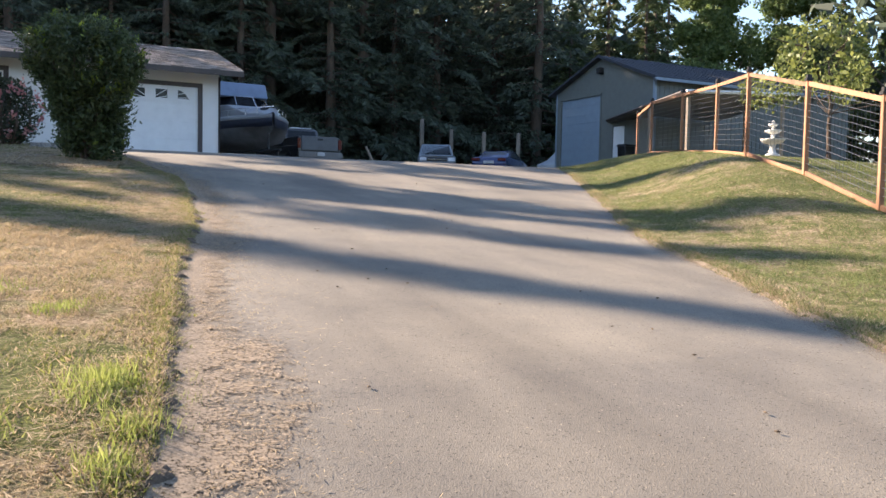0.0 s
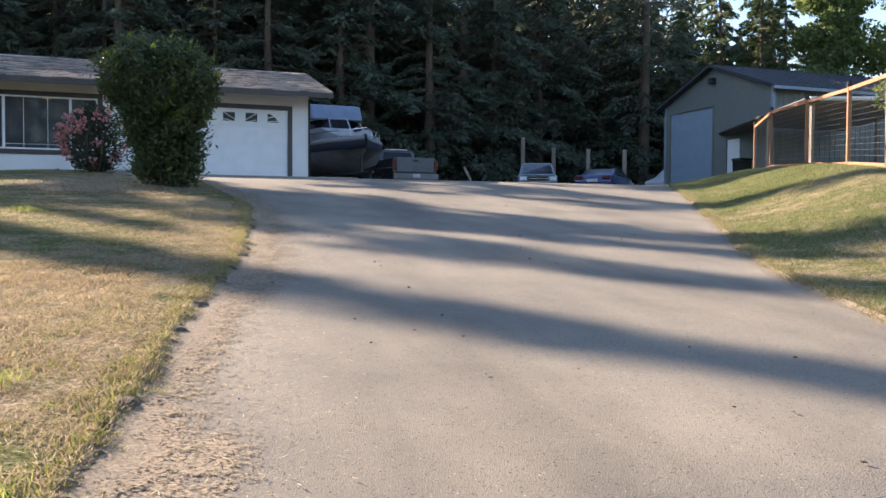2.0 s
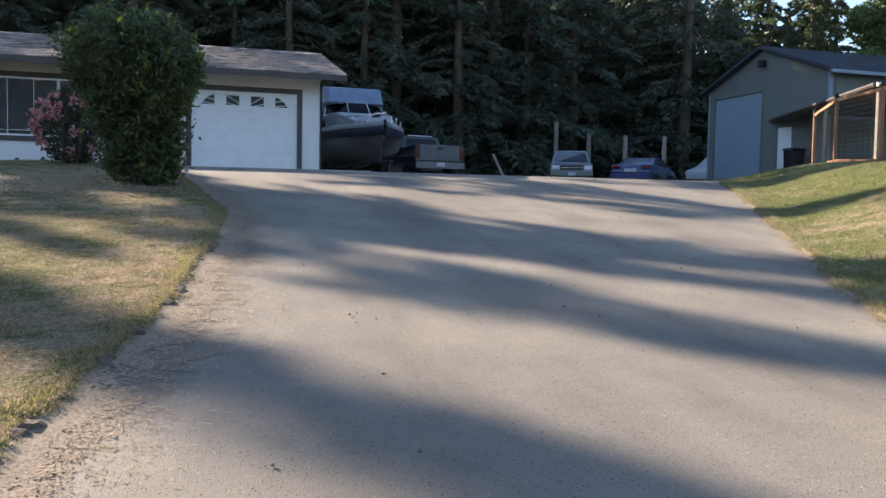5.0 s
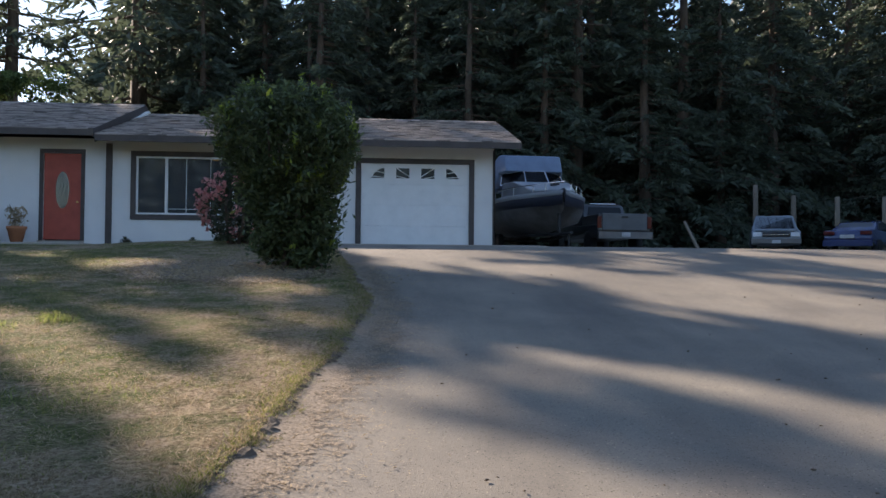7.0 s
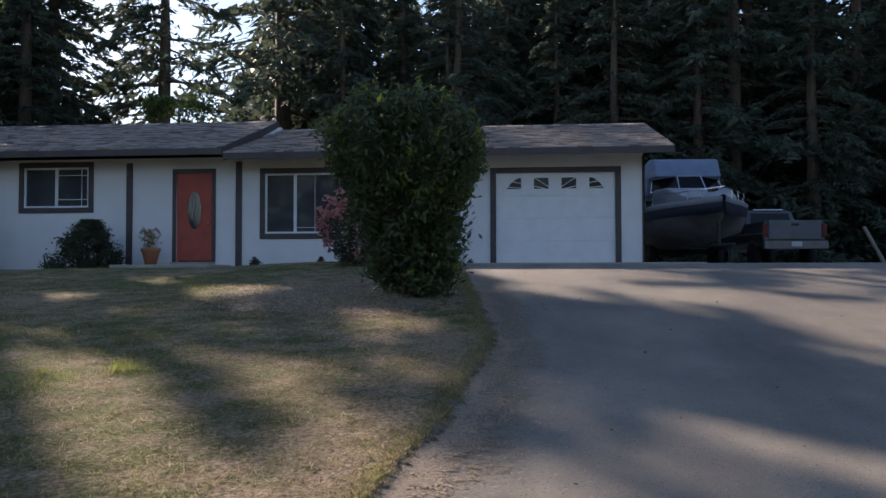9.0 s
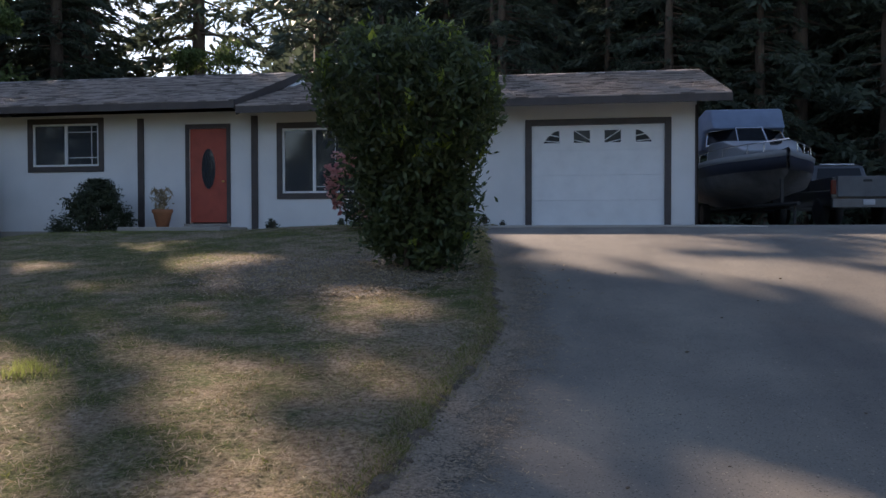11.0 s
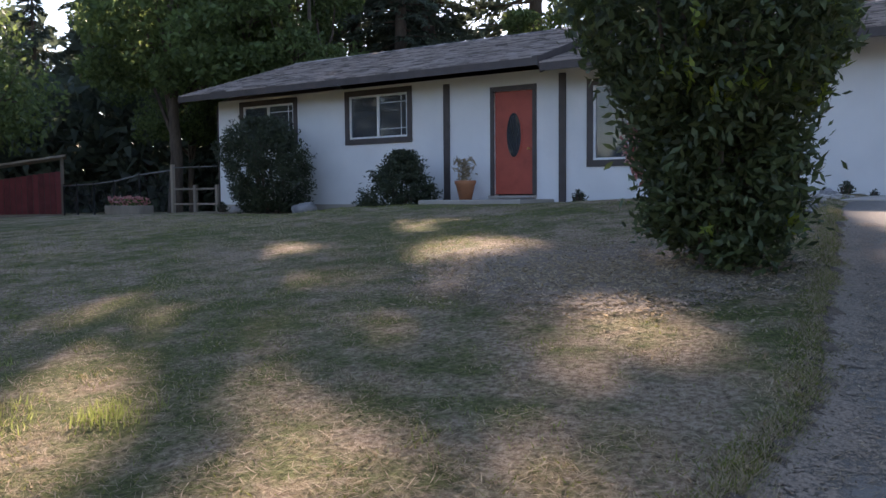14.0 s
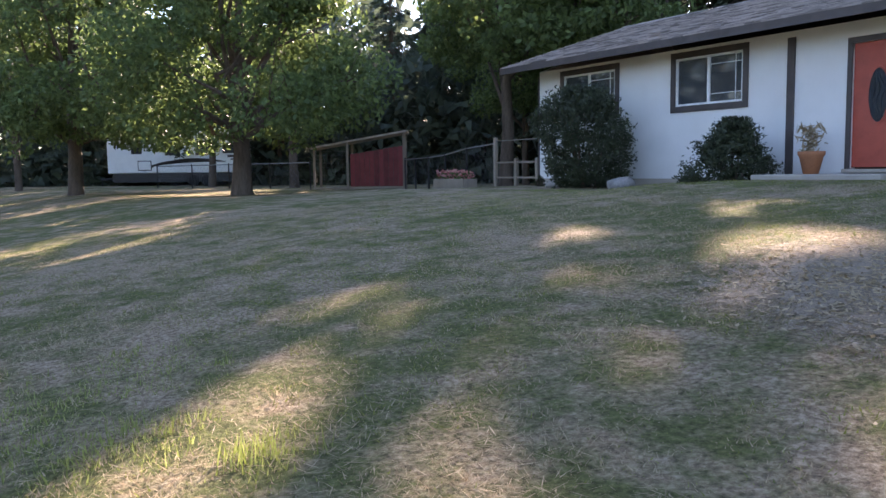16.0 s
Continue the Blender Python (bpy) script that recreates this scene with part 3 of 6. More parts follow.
def roof(x0, x1, zr, ze, seed):
    """Decking, boards at the edges and rows of shingles; the front eave at y -0.82."""
    yr, ye = HD / 2, -0.82
    slope = (zr - ze) / (yr - ye)
    bm = bmesh.new()
    t = 0.14
    slab(bm, [(ye, ze), (yr, zr), (2 * yr - ye, ze), (2 * yr - ye, ze - t), (yr, zr - t), (ye, ze - t)], "x", x0, x1)
    deck = part("roof", bm, M["soffit"], house, "low pitched roof with brown shingles")
    boxes("fascia", [(x0 - 0.02, x1 + 0.02, ye - 0.03, ye - 0.002, ze - 0.15, ze + 0.01)], M["trim"], deck)
    for a in (x0 - 0.028, x1 + 0.003):
        bm = bmesh.new()
        slab(bm, [(ye, ze + 0.02), (yr, zr + 0.02), (2 * yr - ye, ze + 0.02), (2 * yr - ye, ze - 0.18), (yr, zr - 0.18), (ye, ze - 0.18)], "x", a, a + 0.025)
        part("rake_board", bm, M["trim"], deck)
    rr = random.Random(seed)
    n = 34
    ln = math.hypot(yr - ye, zr - ze)
    for side in (0, 1):
        rest = bmesh.new()
        for i in range(n):
            single = seed == 1 and side == 0 and i < 8
            x = x0 - rr.uniform(0, 0.3)
            while x < x1:
                w = rr.uniform(0.2, 0.36)
                a, b = max(x, x0 - 0.02), min(x + w - 0.006, x1 + 0.02)
                if b > a + 0.02:
                    s0, s1 = i / n, min((i + 1.35) / n, 1)
                    h = 0.014 + rr.uniform(0, 0.006)
                    vs = []
                    for s, up in ((s0 - rr.uniform(0, 0.002), h + 0.012), (s1, h - 0.006)):
                        y = ye - 0.03 + (yr - ye + 0.03) * s
                        z = ze + (zr - ze) * s
                        y = y if side == 0 else 2 * yr - y
                        vs.append([(a, y, z + up), (b, y, z + up), (a, y, z), (b, y, z)])
                    bm = bmesh.new() if single else rest
                    v = [bm.verts.new(c) for q in vs for c in q]
                    for f in ((0, 1, 5, 4), (0, 2, 3, 1), (0, 4, 6, 2), (1, 3, 7, 5)):
                        bm.faces.new([v[k] for k in f])
                    if single:
                        part("shingle", bm, M["shingle_one"], deck)
                x += w
        tagged(part("shingles", rest, M["shingle"], deck), kind="stuff")
    bm = bmesh.new()
    x = x0
    while x < x1:
        slab(bm, [(yr - 0.14, zr - 0.02), (yr, zr + 0.045), (yr + 0.14, zr - 0.02), (yr + 0.13, zr - 0.04), (yr - 0.13, zr - 0.04)], "x", x, min(x + 0.24, x1))
        x += 0.25
    part("ridge_cap", bm, M["shingle"], deck)
    return deck


gable(HXM, HX1, 3.87, 2.62)
gable(HX0, HXM + 0.16, 4.1, 2.62)
roof(HXM + 0.1, 0.55, 3.87, 2.6, 1)
roof(-20.3, HXM + 0.02, 4.13, 2.72, 2)

# trim of the corners and posts
boxes("corner_board", [(-0.03, 0.03, -0.025, -0.002, -0.05, 2.5)], M["trim"], house)
boxes("corner_board", [(0.002, 0.025, -0.025, 0.14, -0.05, 2.5)], M["trim"], house)
boxes("corner_board", [(-9.75, -9.6, -0.04, -0.002, -0.08, 2.5)], M["trim"], house)
boxes("corner_board", [(-12.53, -12.38, -0.04, -0.002, -0.1, 2.5)], M["trim"], house)
boxes("corner_board", [(HX0 - 0.03, HX0 - 0.002, -0.03, 0.12, -0.1, 2.5)], M["trim"], house)


def window(x0, x1, z0, z1, curtain, mullions=(), bars=()):
    """A window; mullions are the places of its upright posts, bars those of thin uprights within the panes."""
    w = thing("window", pose(0, 0, 0), "white sliding window in a dark frame", "window")
    w.parent = house
    for key in ("label", "category"):
        del w[key]
    t = 0.13
    boxes("casing", [(x0 - t, x1 + t, -0.03, -0.002, z1, z1 + t), (x0 - t, x1 + t, -0.03, -0.002, z0 - t, z0), (x0 - t, x0, -0.03, -0.002, z0, z1), (x1, x1 + t, -0.03, -0.002, z0, z1)], M["trim"], w, bevel=0.004)
    f, posts = 0.045, mullions or ((x0 + x1) / 2,)
    boxes("frame", [(x0, x1, 0.0, 0.07, z1 - f, z1), (x0, x1, 0.0, 0.07, z0, z0 + f), (x0, x0 + f, 0.0, 0.07, z0 + f, z1 - f), (x1 - f, x1, 0.0, 0.07, z0 + f, z1 - f), *[(q - 0.035, q + 0.035, 0.0, 0.07, z0 + f, z1 - f) for q in posts]], M["white"], w, bevel=0.004)
    sides = [x0 + f, *[v for q in posts for v in (q - 0.035, q + 0.035)], x1 - f]
    for a, b in zip(sides[::2], sides[1::2]):
        ob = boxes("pane", [(a, b, 0.03, 0.036, z0 + f, z1 - f)], M["pane"], w)
        ob.visible_shadow = False
    g = 0.012
    a, b = sides[-2:]
    if bars:
        boxes("muntin", [(q, q + g, 0.022, 0.028, z0 + f, z1 - f) for q in bars] + [(sides[2], sides[3], 0.022, 0.0295, z0 + 0.14, z0 + 0.14 + g)], M["white"], w)
    else:
        boxes("muntin", [(a, b, 0.022, 0.029, z0 + 0.2, z0 + 0.2 + g), (a, b, 0.022, 0.029, z1 - 0.2, z1 - 0.2 + g), (b - 0.16, b - 0.16 + g, 0.022, 0.028, z0 + f, z1 - f)], M["white"], w)
    if curtain:
        bm = bmesh.new()
        for a, b in curtain:
            k = 24
            for i in range(k):
                p, q = a + (b - a) * i / k, a + (b - a) * (i + 1) / k
                yy = [0.22 + 0.03 * math.sin(j * 1.9) for j in (i, i + 1)]
                box_v = [bm.verts.new(c) for c in ((p, yy[0], z0 - 0.05), (q, yy[1], z0 - 0.05), (q, yy[1], z1 + 0.05), (p, yy[0], z1 + 0.05))]
                bm.faces.new(box_v)
        bmesh.ops.solidify(bm, geom=list(bm.faces), thickness=0.006)
        part("curtain", bm, M["curtain"], w)


window(*WINS[0], [(-8.25, -7.8)], (-8.28, -6.62), (-7.8, -7.2))
window(*WINS[1], [])
window(*WINS[2], [(-18.9, -18.2)])

# glowing lamp in the front room
lamp = thing("ceiling_lamp", pose(-7.36, 1.4, 2.5), "warm glowing glass ceiling lamp in the front room", "lamp")
bm = bmesh.new()
lathe(bm, [(0.0, 0.06), (0.07, 0.055), (0.07, 0.0), (0.012, -0.01), (0.012, -0.06), (0.0, -0.06)], 16)
part("ceiling_rose", bm, M["brass"], lamp)
bm = bmesh.new()
lathe(bm, [(0.0, -0.2), (0.1, -0.185), (0.17, -0.13), (0.185, -0.09), (0.16, -0.06), (0.0, -0.055)], 20)
glow, gn, gl, gb = nodes_of("warm_lamp_glass")
gb.inputs["Base Color"].default_value = (0.8, 0.6, 0.35, 1)
gb.inputs["Emission Color"].default_value = (1.0, 0.62, 0.25, 1)
gb.inputs["Emission Strength"].default_value = 1.6
part("shade", bm, glow, lamp, "frosted glowing glass shade", True)

# front door
d0, d1, dz0, dz1 = DOOR
fd = new("door")
fd.parent = house
boxes("casing", [(d0 - 0.09, d0, -0.03, -0.002, dz0, dz1 + 0.1), (d1, d1 + 0.09, -0.03, -0.002, dz0, dz1 + 0.1), (d0, d1, -0.03, -0.002, dz1, dz1 + 0.1)], M["trim"], fd)
leaf_ob = boxes("door_leaf", [(d0 + 0.004, d1 - 0.004, 0.03, 0.075, dz0 + 0.03, dz1 - 0.004)], M["red"], fd, "red front door with an oval glass", 0.004)
cx, cz = (d0 + d1) / 2, 1.32
bm = bmesh.new()
for i in range(28):
    a0, a1 = i * math.tau / 28, (i + 1) * math.tau / 28
    for ra, rb in ((1.0, 1.16),):
        p = [(cx + 0.17 * r * math.cos(a), cz + 0.46 * (r if r == 1 else 1.07) * math.sin(a)) for r, a in ((ra, a0), (rb, a0), (rb, a1), (ra, a1))]
        slab(bm, p, "y", 0.012, 0.029)
part("oval_moulding", bm, M["red"], fd)
bm = bmesh.new()
slab(bm, [(cx + 0.17 * math.cos(i * math.tau / 28), cz + 0.46 * math.sin(i * math.tau / 28)) for i in range(28)], "y", 0.022, 0.029)
part("oval_glass", bm, M["pane"], fd)
bm = bmesh.new()
for k in (-0.5, 0, 0.5):
    for i in range(12):
        z0, z1 = cz - 0.4 + 0.8 * i / 12, cz - 0.4 + 0.8 * (i + 1) / 12
        f = lambda z: cx + 0.09 * k * 2 * math.cos((z - cz) / 0.46 * 1.5) + 0.03 * math.sin((z - cz) * 14)
        tube(bm, (f(z0), 0.018, z0), (f(z1), 0.018, z1), 0.006, seg=4, caps=False)
part("leading", bm, M["black"], fd)
bm = bmesh.new()
tube(bm, (d1 - 0.08, 0.03, 1.02), (d1 - 0.08, -0.03, 1.02), 0.015)
lathe(bm, [(0.012, 0), (0.03, 0.012), (0.03, 0.035), (0.014, 0.05)], 12, (d1 - 0.08, -0.04, 1.0))
part("door_handle", bm, M["brass"], fd)
boxes("threshold", [(d0 - 0.09, d1 + 0.09, -0.12, -0.002, dz0 - 0.06, dz0)], M["concrete"], fd)
boxes("porch_step", [(-12.2, -9.85, -1.5, -0.022, -0.5, -0.02)], M["concrete"], house, "low concrete porch slab", 0.015)

# garage door
g0, g1, gz0, gz1 = GDOOR
gd = new("garage_door")
gd.parent = house
boxes("casing", [(g0 - 0.135, g0, -0.035, -0.002, 0, gz1 + 0.13), (g1, g1 + 0.135, -0.035, -0.002, 0, gz1 + 0.13), (g0, g1, -0.035, -0.002, gz1, gz1 + 0.13)], M["trim"], gd, bevel=0.005)
rows = 4
ph = (gz1 - gz0) / rows
fans = [g0 + (g1 - g0) * (0.5 + i) / 4 for i in range(4)]
fans = [(g0 + g1) / 2 + (f - (g0 + g1) / 2) * 0.93 for f in fans]
for r in range(rows):
    z0, z1 = gz0 + ph * r + 0.0012, gz0 + ph * (r + 1) - 0.0012
    bm = bmesh.new()
    if r < 3:
        box(bm, g0 + 0.004, g1 - 0.004, 0.03, 0.075, z0, z1)
        soften(bm, 0.003, 1)
    else:
        zb, zt = z0 + 0.16, z1 - 0.11
        bm.free()
        bm = wall_mesh(g0 + 0.004, g1 - 0.004, 0.03, 0.075, z0, z1, [(f - 0.17, f + 0.17, zb, zt) for f in fans])
    sec = part("panel", bm, M["garage"], gd)
    if r == 3:
        for k, f in enumerate(fans):
            ob = boxes("pane", [(f - 0.17, f + 0.17, 0.052, 0.056, zb, zt)], M["pane_dark"], sec)
            # sunburst bars; the outer two lights are quarter arches
            bm = bmesh.new()
            hub = (fans[1] + fans[2]) / 2
            for ang in (17, 38, 66, 114, 142, 163):
                dx, dz = math.cos(radians(ang)), math.sin(radians(ang))
                pts = []
                for s in np.linspace(0.05, 1.6, 120):
                    x, z = hub + dx * s * 1.25, zb - 0.05 + dz * s * 0.36
                    if f - 0.17 < x < f + 0.17 and zb < z < zt:
                        pts.append((x, 0.045, z))
                if len(pts) > 3:
                    tube(bm, pts[0], pts[-1], 0.011, seg=4)
            sgn = -1 if k == 0 else 1 if k == 3 else 0
            if sgn:
                edge = [(f + sgn * 0.17, zt)]
                for i in range(9):
                    u = i / 8
                    edge.append((f - sgn * 0.17 + sgn * 0.34 * u, zt - (zt - zb) * u * u))
                slab(bm, edge, "y", 0.032, 0.05)
            if len(bm.verts):
                part("sunburst_bar", bm, M["garage"], sec)
            else:
                bm.free()

# ---- trees and shrubs ----
def z_at(x, y):
    return float(height(x, y))


def trunk_mesh(name, points, material, parent, seg=9, label=""):
    """A tapered, slightly bent stem through rows of (x, y, z, radius)."""
    bm = bmesh.new()
    rings = []
    for x, y, z, r in points:
        rings.append([bm.verts.new((x + r * (1 + 0.15 * math.sin(3 * a + z)) * math.cos(a * math.tau / seg), y + r * math.sin(a * math.tau / seg), z)) for a in range(seg)])
    for a, b in zip(rings, rings[1:]):
        for i in range(seg):
            bm.faces.new((a[i], a[(i + 1) % seg], b[(i + 1) % seg], b[i]))
    bm.faces.new(rings[-1])
    return part(name, bm, material, parent, label, smooth=True)


def conifer(seed, h, r, material, label, low=0.12, size=0.46, per=90):
    """A fir: straight stem, whorls of drooping boughs, sprays of needles along each."""
    g = np.random.default_rng(seed)
    tree = thing("conifer", pose(0, 0, 0), label, "tree")
    trunk_mesh("trunk", [(0, 0, -0.4, 0.034 * h * 0.75), (0, 0, h * 0.1, 0.024 * h * 0.75), (0.1, 0, h * 0.5, 0.014 * h * 0.75), (0, 0.05, h, 0.02)], M["bark"], tree)
    cs, outs = [], []
    bm = bmesh.new()
    nb = int(h * 7.5)
    for i in range(nb):
        t = low + (1 - low) * (i + g.uniform(0, 1)) / nb
        ln = r * (1 - t) ** 0.8 * g.uniform(0.65, 1.15) + 0.25
        a = g.uniform(0, math.tau)
        d = np.array([math.cos(a), math.sin(a), 0])
        side = np.array([-math.sin(a), math.cos(a), 0])
        k = int(per * (0.3 + ln / r))
        u = g.uniform(0.12, 1, k) ** 0.8
        wide = (g.uniform(-1, 1, k) * 0.34 * ln * (1.15 - u))[:, None]
        c = d * (u * ln)[:, None] + side * wide
        c[:, 2] = t * h + 0.1 * ln * u - 0.38 * ln * u ** 2 - g.uniform(0, 0.25, k) - 0.12 * abs(wide[:, 0])
        cs.append(c)
        outs.append(np.repeat((d + np.array([0, 0, -0.35]))[None] * 1.4, k, 0) + side * np.sign(wide))
        tube(bm, (0, 0, t * h), tuple(d * ln * 0.6 + np.array([0, 0, t * h - 0.08 * ln])), 0.03 + 0.006 * ln, 0.012, 4, False)
    tagged(part("bough_wood", bm, M["bark"], tree), kind="stuff")
    cs, outs = np.concatenate(cs), np.concatenate(outs)
    raw_mesh("crown", sprays(g, cs, size, 0.42, 0.25, outs, 0.6), 3, material, tree)
    return tree


def broadleaf(seed, h, r, stem, material, label, count=16000, size=0.17, bark="bark", crown_low=0.3, squash=0.8, category="tree", name="tree", blobs=26, hang=0.12):
    """A spreading tree: stem, forking limbs, and leaves in many uneven clumps."""
    g = np.random.default_rng(seed)
    tree = thing(name, pose(0, 0, 0), label, category)
    fork = h * crown_low
    trunk_mesh("trunk", [(0, 0, -0.3, stem * 1.5), (0, 0, 0.15, stem * 1.1), (0.05, 0.03, fork * 0.6, stem * 0.9), (0.02, 0, fork, stem * 0.8), (0.1, 0.1, h * 0.75, stem * 0.25)], M[bark], tree)
    bm = bmesh.new()
    centres, radii = [], []
    for i in range(blobs):
        a, el = g.uniform(0, math.tau), g.uniform(-0.15, 1.0)
        rr = r * g.uniform(0.35, 0.95) * math.cos(max(el, 0) * 1.2)
        c = np.array([rr * math.cos(a), rr * math.sin(a), fork + (h - fork) * (hang + (0.92 - hang) * max(0, el) * 0.95 + 0.1 * g.uniform())])
        centres.append(c)
        radii.append(r * g.uniform(0.18, 0.36))
        mid = np.array([c[0] * 0.35, c[1] * 0.35, fork * 0.9 + (c[2] - fork) * 0.45])
        low = fork * 0.75 + g.uniform(0, 1) * max(0.05, (c[2] - fork) * 0.55)
        mid[2] = low + (c[2] - low) * 0.4
        mid[:2] += g.normal(size=2) * 0.12 * r
        if i % 3:
            continue
        tube(bm, (0.05 * low / h, 0.05 * low / h, low), tuple(mid), stem * 0.36, stem * 0.22, 6, False)
        tube(bm, tuple(mid), tuple(c), stem * 0.22, 0.02, 5, False)
        for _ in range(3):
            e = c + g.normal(size=3) * radii[-1] * 0.6
            tube(bm, tuple(c * 0.85 + mid * 0.15), tuple(e), 0.025, 0.008, 4, False)
    tagged(part("limb_wood", bm, M[bark], tree), kind="stuff")
    pick = g.integers(0, blobs, count)
    d = g.normal(size=(count, 3))
    d /= np.linalg.norm(d, axis=1)[:, None]
    rad = np.array(radii)[pick] * g.uniform(0.25, 1.0, count) ** 0.45
    cs = np.array(centres)[pick] + d * rad[:, None] * np.array([1, 1, squash])
    raw_mesh("crown", leaves(g, cs, size, 0.55, 0.35, d * 0.4), 4, material, tree)
    return tree


def place(tree, x, y, scale=1.0, turn=0.0, sink=0.0):
    tree.matrix_basis = Matrix.Translation((x, y, z_at(x, y) - sink)) @ Matrix.Rotation(turn, 4, "Z") @ Matrix.Scale(scale, 4)
    return tree


def spread(tree, rows, seed):
    """The tree and its copies at rows of (x, y, scale)."""
    g = random.Random(seed)
    x, y, sc = rows[0]
    place(tree, x, y, sc, g.uniform(0, 6))
    for x, y, sc in rows[1:]:
        copy_thing(tree, Matrix.Translation((x, y, z_at(x, y))) @ Matrix.Rotation(g.uniform(0, 6.28), 4, "Z") @ Matrix.Scale(sc * g.uniform(0.95, 1.05), 4))


for_group = "firs behind the house"
fir_a = tagged(conifer(11, 17, 4.4, M["needles"], "tall dark fir standing behind the yard", per=115), group=for_group)
fir_b = tagged(conifer(12, 20, 3.6, M["needles"], "tall dark fir standing behind the yard", low=0.16, per=115), group=for_group)
fir_c = tagged(conifer(13, 15, 4.8, M["needles"], "tall dark fir standing behind the yard", low=0.03, per=115), group=for_group)
# Some firs in these rows are added to shade driveway, yard and barn
spread(fir_a, [(-12.5, 24, 0.95), (-7, 26, 1.0), (-1, 24.5, 0.95), (5, 27, 1.0), (11, 28, 1.05), (17, 29, 1.05), (23, 31, 1.15), (-4, 33, 1.3), (2, 35, 1.35), (8, 36, 1.4), (-10, 32, 1.2), (14, 37, 1.4), (-52, 14, 1.0), (-62, -4, 1.0), (-66, 10, 1.0), (11.5, 22.8, 1.15), (16.2, 24, 1.1), (6, 22.8, 1.05)], 1)
spread(fir_b, [(-9.8, 28, 1.0), (-3.8, 28.5, 1.02), (2, 29.5, 1.05), (8, 31.5, 1.1), (14, 32.5, 1.1), (20, 34, 1.2), (27, 34, 1.2), (-25.6, 18.6, 1.2), (-29.2, 22.0, 1.25), (-28.9, 17.0, 1.2), (-31.3, 17.5, 1.1), (-31, 23, 1.15), (-25.3, 15.8, 1.1), (-37, 20, 1.1), (-35.0, 15.5, 1.1), (-13.5, 33, 1.2), (-7.5, 34, 1.3), (-1, 31, 1.1), (-16.5, 31, 1.0), (-45, 24, 1.1), (-70, -12, 1.1), (31, 36, 1.2), (-58, 22, 1.1), (-1, 39, 1.4), (6, 41, 1.4)], 2)
spread(fir_c, [(-13.5, 30, 1.45), (-6, 22.5, 0.85), (2, 24, 0.85), (8, 24.5, 1.25), (14.5, 25.5, 1.2), (20.5, 26.5, 0.95), (26.5, 28.5, 1.0), (-16.8, 28, 1.5), (-21.4, 21.5, 1.1), (-58, 4, 0.9), (11, 33, 1.3), (4.5, 31.5, 1.35), (0, 32.5, 1.35), (7.5, 34, 1.5), (-3, 36, 1.6), (-16, 37, 1.1), (27.5, 24.5, 1.05)], 3)
# Firs added for the band of shade their high crowns throw
fir_d = tagged(conifer(15, 26, 2.7, M["needles"], "very tall fir with a long bare trunk, added to shade the driveway", low=0.66, per=150), group=for_group)
spread(fir_d, [(-32.0, 15.6, 0.93), (-41.5, 22.0, 1.0)], 5)
fir_l = tagged(conifer(14, 16, 3.4, M["needles_lit"], "sunlit green fir behind the barn"), group="firs behind the barn")
spread(fir_l, [(50, 17, 0.95), (36.5, 28, 1.25), (40.5, 27, 1.2), (43, 31, 1.35), (45, 26, 1.15), (57, 24, 1.2), (61, 12, 1.1), (37, 24, 1.1), (53, 8, 1.1), (66, 20, 1.2), (30.5, 24.5, 0.9), (62, 2, 1.1), (70, 8, 1.2), (48, 34, 1.3)], 4)
tall = broadleaf(21, 15, 4.6, 0.28, M["broad"], "tall sunlit broadleaf tree behind the barn", 26000, 0.3, crown_low=0.22, blobs=40)
place(tall, 38.5, 19, 1.0, 1.0)
copy_thing(tall, Matrix.Translation((66, 30, z_at(66, 30))) @ Matrix.Rotation(2, 4, "Z") @ Matrix.Scale(1.1, 4))
copy_thing(tall, Matrix.Translation((52, 23, z_at(52, 23))) @ Matrix.Rotation(4, 4, "Z") @ Matrix.Scale(1.15, 4))
copy_thing(tall, Matrix.Translation((58, 17, z_at(58, 17))) @ Matrix.Rotation(1, 4, "Z") @ Matrix.Scale(1.1, 4))

# trees left of the house
apple = broadleaf(31, 9.5, 4.6, 0.3, M["broad"], "spreading leafy tree on the lawn before the camper", 42000, 0.19, crown_low=0.24, blobs=60, hang=0.0)
place(apple, -28.1, -5.1, 1.0, 0.5)
apple2 = broadleaf(32, 9.0, 4.4, 0.26, M["broad"], "leafy shade tree on the far lawn", 34000, 0.2, crown_low=0.26, blobs=50, hang=0.0)
place(apple2, -35.5, -8.7, 1.0, 0.2)
back = broadleaf(33, 12, 3.3, 0.2, M["broad"], "slender hazy tree beside the hen run", 15000, 0.22, crown_low=0.24, blobs=40)
# Several of these are added to throw shade across the lawn
spread(tagged(back, group="trees beside the hen run"), [(-24.6, 9, 1.0), (-29, 11.5, 1.2), (-30.6, 7.2, 1.4), (-27.2, 8.4, 1.3), (-36.5, 13, 0.95), (-43, 3, 1.2), (-47, 0, 1.0), (-50, -9, 0.9), (-17.5, 14.5, 0.7), (-44, 16, 1.4), (-52, 6, 1.2), (-62, -16, 1.1), (-50, -22, 1.1)], 7)

